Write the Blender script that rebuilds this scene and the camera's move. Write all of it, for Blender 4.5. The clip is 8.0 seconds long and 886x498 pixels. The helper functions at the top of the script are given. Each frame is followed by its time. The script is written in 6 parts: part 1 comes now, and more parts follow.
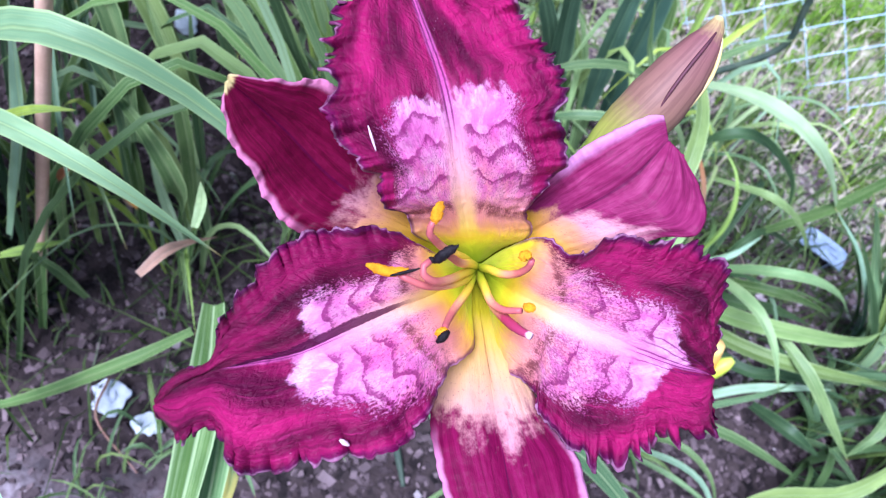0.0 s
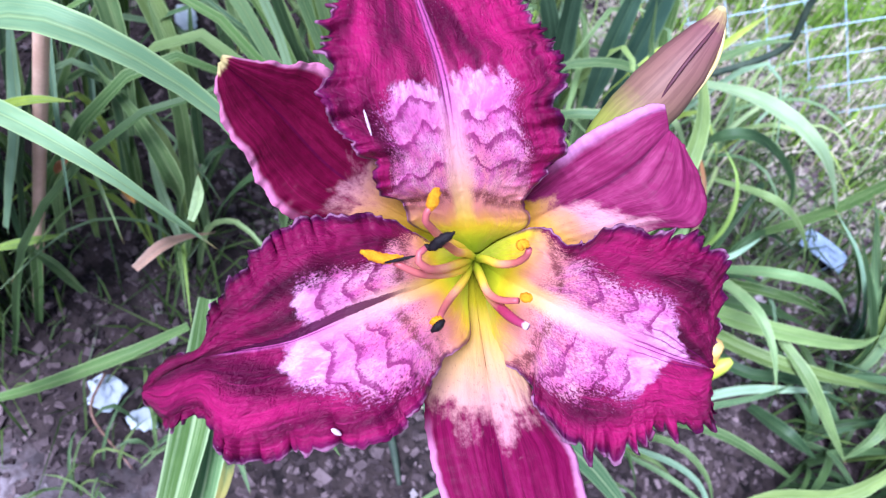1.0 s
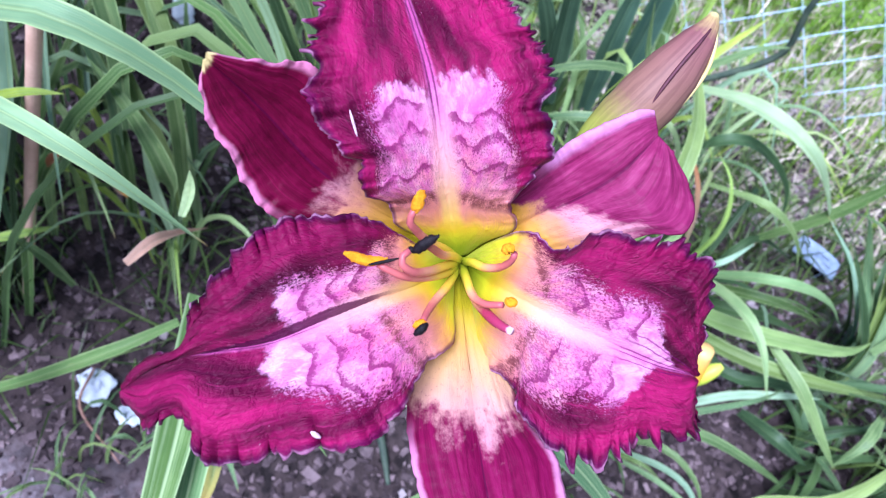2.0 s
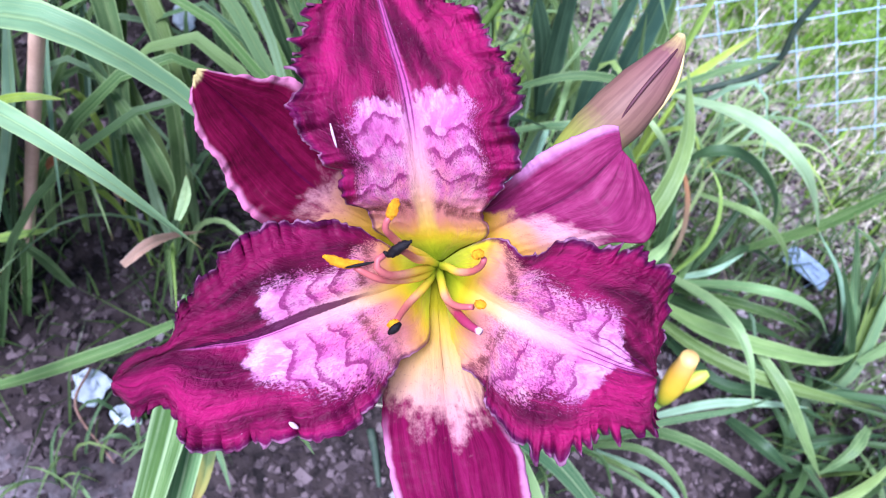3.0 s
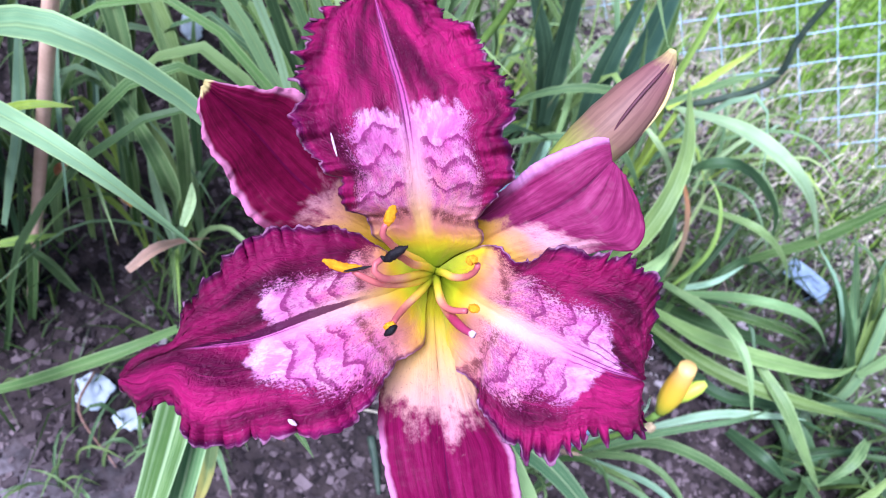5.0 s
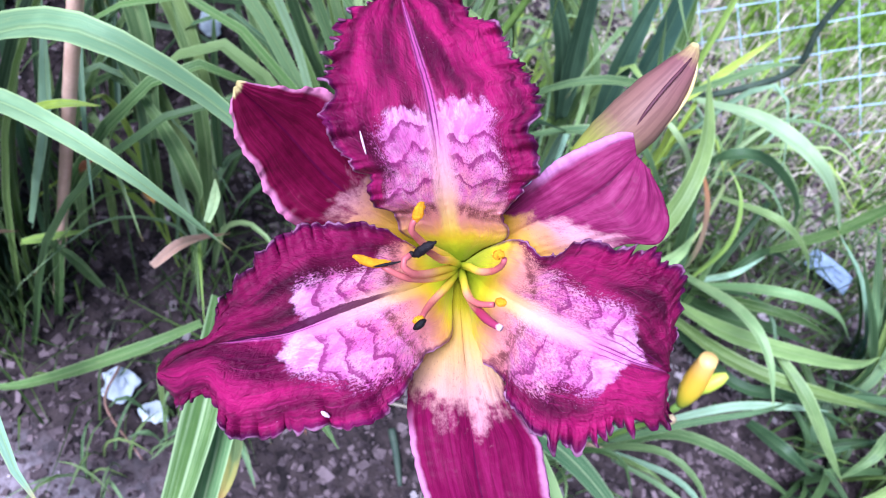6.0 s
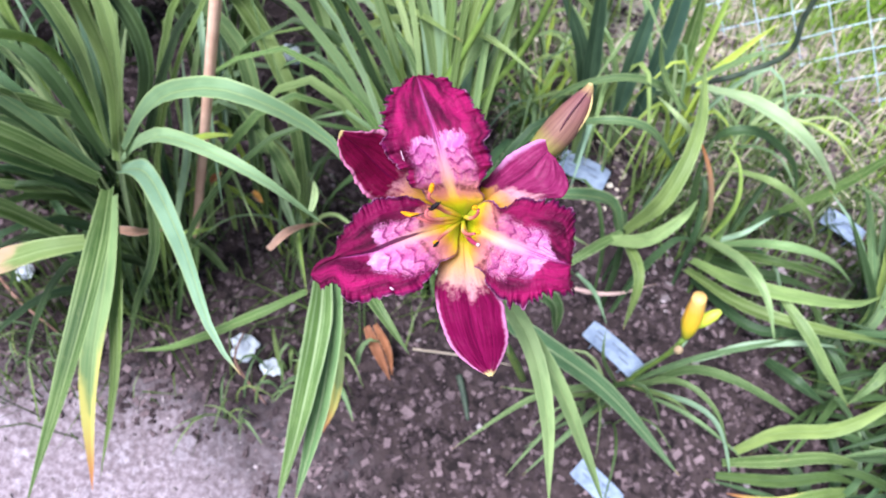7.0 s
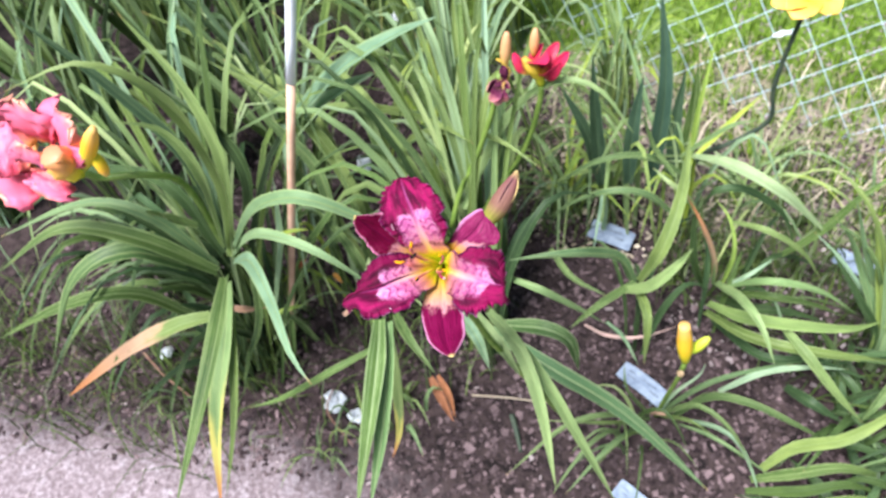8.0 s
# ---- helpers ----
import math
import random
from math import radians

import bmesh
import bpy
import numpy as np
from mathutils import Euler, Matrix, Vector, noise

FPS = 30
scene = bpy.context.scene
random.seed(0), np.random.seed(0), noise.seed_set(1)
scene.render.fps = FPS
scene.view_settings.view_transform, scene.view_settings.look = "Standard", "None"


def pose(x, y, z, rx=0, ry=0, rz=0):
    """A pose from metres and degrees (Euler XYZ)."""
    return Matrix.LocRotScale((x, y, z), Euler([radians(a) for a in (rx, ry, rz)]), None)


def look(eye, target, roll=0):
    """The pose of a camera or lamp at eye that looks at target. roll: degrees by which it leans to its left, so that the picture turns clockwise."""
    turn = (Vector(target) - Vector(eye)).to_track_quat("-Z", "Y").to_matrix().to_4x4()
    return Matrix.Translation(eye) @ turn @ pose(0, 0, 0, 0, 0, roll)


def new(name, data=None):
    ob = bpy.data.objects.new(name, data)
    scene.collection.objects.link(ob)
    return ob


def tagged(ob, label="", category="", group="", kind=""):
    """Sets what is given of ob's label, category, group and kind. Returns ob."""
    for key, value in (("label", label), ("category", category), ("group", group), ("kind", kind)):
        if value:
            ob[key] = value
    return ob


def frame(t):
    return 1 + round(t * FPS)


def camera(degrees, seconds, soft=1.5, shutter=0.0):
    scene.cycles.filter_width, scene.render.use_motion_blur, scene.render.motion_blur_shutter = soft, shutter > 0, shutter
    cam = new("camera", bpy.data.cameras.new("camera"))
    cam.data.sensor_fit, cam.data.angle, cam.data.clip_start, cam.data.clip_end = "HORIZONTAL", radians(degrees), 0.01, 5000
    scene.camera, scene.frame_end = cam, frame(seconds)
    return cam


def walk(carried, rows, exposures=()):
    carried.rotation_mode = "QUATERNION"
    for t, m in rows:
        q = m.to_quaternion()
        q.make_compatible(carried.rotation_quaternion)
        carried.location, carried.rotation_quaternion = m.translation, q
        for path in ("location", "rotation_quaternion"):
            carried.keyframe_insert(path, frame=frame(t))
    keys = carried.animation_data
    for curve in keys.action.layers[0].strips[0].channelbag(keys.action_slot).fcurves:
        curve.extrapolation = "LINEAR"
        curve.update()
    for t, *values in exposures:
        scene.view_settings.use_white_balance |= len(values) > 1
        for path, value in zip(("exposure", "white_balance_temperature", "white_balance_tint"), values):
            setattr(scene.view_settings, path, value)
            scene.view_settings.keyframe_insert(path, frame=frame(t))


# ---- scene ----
cam = camera(62.0, 8.0, soft=1.0)
cam.data.dof.use_dof = True
cam.data.dof.focus_distance = 0.178
cam.data.dof.aperture_fstop = 30.0
PATH = [
    (0, (0.0419, 0.0575, 0.6553), (0.0309, 1.2823, -0.9257), 18.05),
    (0.5, (0.0411, 0.0571, 0.6541), (0.0280, 1.2845, -0.9250), 18.28),
    (1, (0.0433, 0.0573, 0.6521), (0.0335, 1.2839, -0.9276), 18.66),
    (1.5, (0.0440, 0.0583, 0.6511), (0.0392, 1.2847, -0.9288), 19.26),
    (2, (0.0450, 0.0591, 0.6520), (0.0472, 1.2872, -0.9265), 20.16),
    (3.5, (0.0511, 0.0527, 0.6629), (0.0463, 1.3037, -0.8975), 20.75),
    (4, (0.0510, 0.0531, 0.6628), (0.0380, 1.3113, -0.8919), 20.56),
    (4.5, (0.0535, 0.0517, 0.6638), (0.0370, 1.3139, -0.8875), 20.61),
    (5.8, (0.0486, 0.0490, 0.6668), (0.0063, 1.2889, -0.9020), 19.68),
    (6, (0.0496, 0.0484, 0.6671), (-0.0050, 1.2797, -0.9080), 18.92),
    (6.2, (0.0505, 0.0468, 0.6680), (-0.0248, 1.2632, -0.9178), 17.58),
    (6.5, (0.0533, 0.0270, 0.6845), (-0.0667, 1.2278, -0.9104), 14.95),
    (6.8, (0.0649, -0.0234, 0.7295), (-0.1320, 1.1312, -0.8916), 10.74),
    (7, (0.0873, -0.0485, 0.7852), (-0.1538, 1.1020, -0.8328), 8.12),
    (7.2, (0.1178, -0.0683, 0.8278), (-0.1815, 1.0855, -0.7783), 4.74),
    (7.5, (0.1707, -0.0939, 0.8674), (-0.2261, 1.0726, -0.7079), -0.28),
    (7.8, (0.2020, -0.1263, 0.8963), (-0.3079, 1.0833, -0.6127), -4.69),
    (8, (0.2013, -0.1556, 0.9128), (-0.3709, 1.0772, -0.5544), -6.61),
]
walk(cam, [(t, look(eye, target, roll)) for t, eye, target, roll in PATH], exposures=[(0.0, 1.06, 4980, 23), (6.5, 1.06, 4980, 22), (7.0, 1.06, 5650, 19), (7.4, 1.06, 5900, 17), (8.0, 1.05, 6120, 14)])

# ---- sky and sun: bright overcast day ----
world = bpy.data.worlds.new("sky")
scene.world = world
world.use_nodes = True
wn = world.node_tree.nodes
sky = wn.new("ShaderNodeTexSky")
sky.sky_type = "NISHITA"
sky.sun_disc = False
sky.sun_elevation = radians(60)
sky.sun_rotation = radians(-158)
sky.air_density = 1.0
sky.dust_density = 1.2
wn["Background"].inputs["Strength"].default_value = 0.048
world.node_tree.links.new(sky.outputs["Color"], wn["Background"].inputs["Color"])
sun_data = bpy.data.lights.new("sun", "SUN")
sun_data.energy = 5.0
sun_data.angle = radians(30)
sun_data.color = (1.0, 0.96, 0.92)
sun = new("sun", sun_data)
sun.matrix_world = look((-0.6, -1.15, 2.7), (0, 0.3, 0))


# ---- materials ----
class Nodes:
    """Short forms for building a material's node tree."""

    def __init__(self, name, rough=0.5, spec=0.5):
        self.mat = bpy.data.materials.new(name)
        self.mat.use_nodes = True
        self.tree = self.mat.node_tree
        self.bsdf = self.tree.nodes["Principled BSDF"]
        self.bsdf.inputs["Roughness"].default_value = rough
        self.bsdf.inputs["Specular IOR Level"].default_value = spec
        self.uvn = None

    def put(self, socket, value):
        if isinstance(value, bpy.types.NodeSocket):
            self.tree.links.new(value, socket)
        elif value is not None:
            if socket.type == "RGBA" and len(value) == 3:
                value = (*value, 1)
            socket.default_value = value

    def m(self, op, a, b=None, c=None):
        n = self.tree.nodes.new("ShaderNodeMath")
        n.operation = op
        for s, v in zip(n.inputs, (a, b, c)):
            self.put(s, v)
        return n.outputs[0]

    def ramp(self, x, lo, hi):
        n = self.tree.nodes.new("ShaderNodeMapRange")
        n.interpolation_type = "SMOOTHSTEP"
        self.put(n.inputs["Value"], x)
        if lo <= hi:
            n.inputs["From Min"].default_value, n.inputs["From Max"].default_value = lo, hi
        else:
            n.inputs["From Min"].default_value, n.inputs["From Max"].default_value = hi, lo
            n.inputs["To Min"].default_value, n.inputs["To Max"].default_value = 1, 0
        return n.outputs["Result"]

    def mix(self, f, a, b, kind="MIX"):
        n = self.tree.nodes.new("ShaderNodeMix")
        n.data_type, n.blend_type = "RGBA", kind
        self.put(n.inputs[0], f), self.put(n.inputs[6], a), self.put(n.inputs[7], b)
        return n.outputs[2]

    def stops(self, x, rows):
        n = self.tree.nodes.new("ShaderNodeValToRGB")
        e = n.color_ramp.elements
        while len(e) < len(rows):
            e.new(0.5)
        for el, (p, c) in zip(e, rows):
            el.position, el.color = p, (*c, 1)
        self.put(n.inputs[0], x)
        return n.outputs[0]

    def where(self, kind="Object"):
        return self.tree.nodes.new("ShaderNodeTexCoord").outputs[kind]

    def uv(self):
        if not self.uvn:
            s = self.tree.nodes.new("ShaderNodeSeparateXYZ")
            self.put(s.inputs[0], self.where("UV"))
            self.uvn = s
        return self.uvn.outputs[0], self.uvn.outputs[1]

    def vec(self, x, y, z=0.0):
        n = self.tree.nodes.new("ShaderNodeCombineXYZ")
        for s, v in zip(n.inputs, (x, y, z)):
            self.put(s, v)
        return n.outputs[0]

    def noise(self, co, scale, detail=3.0, rough=0.55, warp=0.0):
        n = self.tree.nodes.new("ShaderNodeTexNoise")
        self.put(n.inputs["Vector"], co)
        n.inputs["Scale"].default_value, n.inputs["Detail"].default_value = scale, detail
        n.inputs["Roughness"].default_value, n.inputs["Distortion"].default_value = rough, warp
        return n.outputs["Fac"]

    def cells(self, co, scale, out="Distance"):
        n = self.tree.nodes.new("ShaderNodeTexVoronoi")
        self.put(n.inputs["Vector"], co)
        n.inputs["Scale"].default_value = scale
        return n.outputs[out]

    def random(self):
        return self.tree.nodes.new("ShaderNodeObjectInfo").outputs["Random"]

    def island(self):
        return self.tree.nodes.new("ShaderNodeNewGeometry").outputs["Random Per Island"]

    def bump(self, h, strength=0.3, dist=0.001):
        n = self.tree.nodes.new("ShaderNodeBump")
        n.inputs["Strength"].default_value, n.inputs["Distance"].default_value = strength, dist
        self.put(n.inputs["Height"], h)
        self.put(self.bsdf.inputs["Normal"], n.outputs[0])

    def done(self, colour, translucent=0.0):
        self.put(self.bsdf.inputs["Base Color"], colour)
        if translucent:
            t = self.tree.nodes.new("ShaderNodeBsdfTranslucent")
            self.put(t.inputs["Color"], colour)
            mx = self.tree.nodes.new("ShaderNodeMixShader")
            mx.inputs[0].default_value = translucent
            self.tree.links.new(self.bsdf.outputs[0], mx.inputs[1])
            self.tree.links.new(t.outputs[0], mx.inputs[2])
            self.tree.links.new(mx.outputs[0], self.tree.nodes["Material Output"].inputs["Surface"])
        return self.mat


def petal_material(name, seed, cup, left, right, rib_line=0.5, wine_shades=(1.0, 1.0), flesh=0.87, veins=0.0, mottle=0.0):
    """A ruffled daylily petal: green and yellow throat, pale eye of scalloped bands, wine-red blade, purple picotee edge.
    left, right: for each half the eye's end, how that end slants, the bands' inner lines (outermost first), the brown band
    next to the throat, how the lines slant, and the eye's half width at some heights. cup: where the throat ends."""
    n = Nodes(name, rough=0.42, spec=0.16)
    u, v = n.uv()
    half = n.ramp(u, 0.47, 0.53)
    side = n.m("SUBTRACT", u, 0.5)
    s = n.m("MULTIPLY", n.m("ABSOLUTE", side), 2.0)
    co = n.vec(n.m("ADD", u, seed), v, seed)
    big = n.m("SUBTRACT", n.noise(co, 7, 3), 0.5)
    mid = n.m("SUBTRACT", n.noise(co, 24, 4), 0.5)
    fine = n.noise(co, 110, 3, 0.7)
    dots = n.noise(co, 165, 3, 0.65)
    long = n.vec(n.m("ADD", n.m("MULTIPLY", u, 84.0), n.m("MULTIPLY", big, 6.0)), n.m("MULTIPLY", v, 6.0), seed)
    streak = n.noise(long, 1.0, 5, 0.66, 0.3)
    hair = n.noise(n.vec(n.m("ADD", n.m("MULTIPLY", u, 110.0), n.m("MULTIPLY", big, 9.0)), n.m("MULTIPLY", v, 9.0), seed), 1.0, 3, 0.6)

    def both(f):
        return n.m("ADD", f(left), n.m("MULTIPLY", half, n.m("SUBTRACT", f(right), f(left))))

    def grey(x, rows):
        return n.m("MULTIPLY", n.stops(x, [(p, (q, q, q)) for p, q in rows]), 1.0)

    s_off = n.m("SUBTRACT", s, 0.3)
    arc = n.m("ABSOLUTE", n.m("SINE", n.m("ADD", n.m("MULTIPLY", side, 17.0), n.m("ADD", n.m("MULTIPLY", big, 3.0), n.m("MULTIPLY", v, 5.0)))))
    scallop = n.m("MULTIPLY", n.m("SUBTRACT", n.m("MULTIPLY", arc, arc), 0.5), 0.024)
    rag = n.m("ADD", n.m("MULTIPLY", mid, 0.085), n.m("ADD", n.m("MULTIPLY", big, 0.09), n.m("MULTIPLY", n.m("SUBTRACT", fine, 0.5), 0.035)))

    # where the eye ends, outwards and sideways
    def inside(h):
        end, slant, lines, brown, tilt, width = h
        far = n.m("ADD", n.m("ADD", v, n.m("MULTIPLY", s_off, slant)), rag)
        edge = grey(v, [(p, q * 0.8) for p, q in width])
        wide = n.m("SUBTRACT", n.m("ADD", s, n.m("ADD", n.m("MULTIPLY", n.m("SUBTRACT", streak, 0.5), 0.22), n.m("ADD", n.m("MULTIPLY", n.m("SUBTRACT", dots, 0.5), 0.55), n.m("MULTIPLY", big, 0.25)))), n.m("MULTIPLY", edge, 1.25))
        return n.m("MULTIPLY", n.ramp(far, end + 0.014, end - 0.012), n.ramp(wide, 0.06, -0.07))

    # each band ends inwards in a dark broken line that fades towards the next one
    def bands(h):
        end, slant, lines, brown, tilt, width = h
        w = n.m("ADD", n.m("ADD", v, n.m("MULTIPLY", s_off, tilt)), n.m("ADD", scallop, n.m("ADD", n.m("MULTIPLY", mid, 0.026), n.m("MULTIPLY", big, 0.060))))
        rows, low = [(0.0, 0.0)], brown
        for k, c in enumerate(sorted(lines)):
            rows += [(max(low + 0.010, c - 0.055), 0.08), (c - 0.020, 0.45), (c - 0.006, 0.8), (c - 0.001, 1.0), (c + 0.004, 0.0)]
            low = c
        return grey(w, rows)

    def brownness(h):
        end, slant, lines, brown, tilt, width = h
        w = n.m("ADD", n.m("ADD", v, n.m("MULTIPLY", s_off, tilt)), n.m("ADD", n.m("MULTIPLY", mid, 0.03), n.m("MULTIPLY", big, 0.05)))
        return n.m("MULTIPLY", n.ramp(w, brown - 0.038, brown - 0.008), n.ramp(w, brown + 0.022, brown + 0.004))

    end_m = 0.5 * (left[0] + right[0])
    base = n.stops(n.m("ADD", v, n.m("MULTIPLY", big, 0.05)), [
        (cup * 0.30, (0.56, 0.66, 0.001)), (cup * 0.66, (0.80, 0.80, 0.001)), (cup * 0.90, (0.89, 0.66, 0.006)), (cup * 1.10, (0.90, 0.46, 0.12)),
        (cup * 1.34, (0.88, 0.36, 0.28)), (0.40 * end_m + 0.6 * cup * 1.6, (0.84, 0.28, 0.40)), (0.75 * end_m + 0.25 * cup * 1.6, (0.82, 0.23, 0.52)), (end_m, (0.92, 0.38, 0.70))])
    eye = both(inside)
    band = n.m("MULTIPLY", n.m("MULTIPLY", both(bands), n.ramp(s, 0.05, 0.14)), n.m("ADD", 0.68, n.m("MULTIPLY", n.ramp(n.noise(co, 13, 3), 0.36, 0.58), 0.32)))
    ink = n.mix(n.ramp(v, cup * 1.3, 0.48), (0.15, 0.030, 0.05), (0.20, 0.010, 0.105))
    broken = n.ramp(n.m("ADD", n.m("MULTIPLY", band, 0.62), n.m("ADD", n.m("MULTIPLY", dots, 0.70), n.m("MULTIPLY", hair, 0.10))), 0.67, 0.82)
    veil = n.m("MULTIPLY", n.ramp(s, 0.20, 0.62), n.ramp(n.m("ADD", hair, n.m("MULTIPLY", big, 0.7)), 0.34, 0.74))
    patch = n.m("MULTIPLY", n.ramp(n.noise(co, 12, 3, 0.5), 0.40, 0.60), n.ramp(v, cup * 1.4, cup * 2.0))
    base = n.mix(n.m("MULTIPLY", patch, 0.42), base, (0.95, 0.60, 0.80))
    pale = n.mix(n.m("MULTIPLY", veil, 0.20), base, (0.55, 0.07, 0.33))
    haze = n.m("MULTIPLY", n.ramp(n.m("ADD", n.noise(co, 19, 4, 0.65, 0.6), n.m("MULTIPLY", s, 0.16)), 0.44, 0.66), n.ramp(v, cup * 1.35, cup * 1.9))
    pale = n.mix(n.m("MULTIPLY", haze, 0.62), pale, (0.62, 0.085, 0.38))
    pale = n.mix(n.m("MULTIPLY", band, 0.72), pale, (0.50, 0.05, 0.26))
    pale = n.mix(n.m("MULTIPLY", n.m("MULTIPLY", broken, n.ramp(v, cup * 1.2, cup * 1.5)), 0.68), pale, ink)
    inner_dots = n.m("MULTIPLY", n.ramp(n.m("ADD", dots, n.m("MULTIPLY", mid, 0.35)), 0.51 - mottle, 0.64 - mottle), n.m("MULTIPLY", n.ramp(v, cup * 1.25, cup * 1.6), n.ramp(v, end_m - 0.02, end_m - 0.18)))
    pale = n.mix(n.m("MULTIPLY", inner_dots, 0.6), pale, ink)
    brown = n.m("MULTIPLY", n.m("MULTIPLY", both(brownness), n.ramp(s, 0.10, 0.22)), n.ramp(n.m("ADD", dots, n.m("MULTIPLY", mid, 0.8)), 0.25, 0.62))
    pale = n.mix(n.m("MULTIPLY", brown, 0.88), pale, (0.20, 0.045, 0.055))
    pale = n.mix(1.0, pale, (flesh, flesh, flesh), "MULTIPLY")
    # wine-red blade with veins that run to the tip
    zone = n.noise(n.vec(n.m("MULTIPLY", u, 7.0), n.m("MULTIPLY", v, 3.2), seed), 1.0, 3, 0.5)
    wine = n.mix(n.ramp(zone, 0.34, 0.66), (0.070, 0.0012, 0.022), (0.385, 0.009, 0.110))
    wine = n.mix(n.m("MULTIPLY", n.ramp(streak, 0.54, 0.28), 0.42), wine, (0.060, 0.0015, 0.026))
    wine = n.mix(n.m("MULTIPLY", n.ramp(streak, 0.54, 0.74), 0.45), wine, (0.46, 0.026, 0.165))
    wine = n.mix(n.m("MULTIPLY", n.ramp(hair, 0.52, 0.28), 0.16), wine, (0.070, 0.0015, 0.035))
    wine = n.mix(n.m("MULTIPLY", n.ramp(n.noise(co, 240, 2, 0.7), 0.58, 0.76), 0.30), wine, (0.06, 0.001, 0.03))
    # a factor for each half puts shade into the blade's colour
    tone = n.m("ADD", wine_shades[0], n.m("MULTIPLY", half, wine_shades[1] - wine_shades[0]))
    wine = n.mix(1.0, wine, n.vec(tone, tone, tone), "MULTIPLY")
    crease = n.noise(co, 30, 4, 0.7, 0.8)
    fold = n.noise(n.vec(n.m("ADD", n.m("MULTIPLY", u, 12.0), n.m("MULTIPLY", v, 9.0)), n.m("SUBTRACT", n.m("MULTIPLY", v, 26.0), n.m("MULTIPLY", s, 6.0)), seed), 1.0, 3, 0.6, 1.2)
    fold = n.m("SUBTRACT", 1.0, n.m("ABSOLUTE", n.m("MULTIPLY", n.m("SUBTRACT", fold, 0.5), 4.0)))
    fold = n.m("MULTIPLY", n.m("MAXIMUM", fold, 0.0), n.m("MAXIMUM", n.ramp(s, 0.3, 0.6), n.ramp(v, end_m - 0.05, end_m + 0.1)))
    wine = n.mix(n.m("MULTIPLY", n.ramp(fine, 0.72, 0.80), 0.30), wine, (0.55, 0.14, 0.38))
    col = n.mix(eye, wine, pale)
    # midrib: cream near the throat, pink further out, fine lines towards the tip
    rib_s = n.m("ADD", s, n.m("ADD", n.m("MULTIPLY", mid, 0.05), n.m("MULTIPLY", v, 0.17)))
    rib = n.m("MULTIPLY", n.ramp(rib_s, 0.265, 0.12), n.m("MULTIPLY", n.ramp(v, end_m + 0.10, end_m - 0.16), n.ramp(v, cup * 0.75, cup * 1.1)))
    cream = n.stops(v, [(cup, (0.82, 0.62, 0.02)), (cup * 1.35, (0.88, 0.62, 0.16)), (0.5 * (end_m + cup), (0.84, 0.46, 0.42)), (end_m, (0.72, 0.22, 0.44))])
    cream = n.mix(1.0, cream, (0.5 + 0.5 * flesh, 0.5 + 0.5 * flesh, 0.5 + 0.5 * flesh), "MULTIPLY")
    col = n.mix(n.m("MULTIPLY", rib, 0.85), col, cream)
    along = n.ramp(v, end_m - 0.14, end_m - 0.02)
    col = n.mix(n.m("MULTIPLY", n.m("MULTIPLY", n.ramp(s, 0.058, 0.030), along), 0.55), col, (0.60, 0.13, 0.40))
    wob = n.m("ADD", n.m("MULTIPLY", mid, 0.022), n.m("MULTIPLY", n.m("SUBTRACT", fine, 0.5), 0.030))
    for off in (-0.010, 0.012):
        col = n.mix(n.m("MULTIPLY", n.m("MULTIPLY", n.ramp(n.m("ABSOLUTE", n.m("ADD", side, n.m("ADD", off, n.m("MULTIPLY", mid, 0.008)))), 0.0058, 0.0022), along), 0.75), col, (0.075, 0.002, 0.045))
    if veins:
        for off in (-0.045, 0.050, 0.085):
            col = n.mix(n.m("MULTIPLY", n.m("MULTIPLY", n.ramp(n.m("ABSOLUTE", n.m("ADD", side, n.m("ADD", off, n.m("MULTIPLY", mid, 0.02)))), 0.006, 0.002), along), veins), col, (0.12, 0.003, 0.07))
    taper = n.m("MULTIPLY", n.ramp(v, 0.24, 0.5), n.ramp(v, 0.95, 0.5))
    dist = n.m("SUBTRACT", n.m("ABSOLUTE", n.m("ADD", side, n.m("ADD", 0.020 + 0.014 * rib_line, wob))), n.m("MULTIPLY", taper, 0.021 * rib_line))
    dark_line = n.m("MULTIPLY", n.ramp(dist, 0.010, 0.002), n.ramp(v, 0.46 - 0.22 * rib_line, 0.58 - 0.22 * rib_line))
    col = n.mix(n.m("MULTIPLY", dark_line, rib_line), col, (0.06, 0.001, 0.030))
    dew = n.m("MULTIPLY", n.ramp(n.cells(n.vec(u, n.m("MULTIPLY", v, 2.0), seed), 46), 0.085, 0.05), n.ramp(n.noise(co, 7, 2), 0.56, 0.60))
    col = n.mix(n.m("MULTIPLY", dew, 0.6), col, (0.80, 0.48, 0.62))
    # picotee edge
    out = n.ramp(v, 0.10, 0.19)
    rim = n.ramp(n.m("ADD", s, n.m("MULTIPLY", mid, 0.08)), 0.91, 0.975)
    col = n.mix(n.m("MULTIPLY", n.m("MULTIPLY", rim, out), 0.75), col, (0.070, 0.003, 0.048))
    white = n.m("MULTIPLY", n.m("MULTIPLY", n.ramp(s, 0.972, 0.990), n.ramp(n.noise(co, 14, 2), 0.40, 0.54)), out)
    col = n.mix(n.m("MULTIPLY", white, 0.42), col, (0.58, 0.30, 0.46))
    relief = n.m("ADD", n.m("ADD", n.m("MULTIPLY", streak, 0.42), n.m("MULTIPLY", crease, 0.60)), n.m("ADD", n.m("MULTIPLY", fold, 0.34), n.m("MULTIPLY", hair, 0.07)))
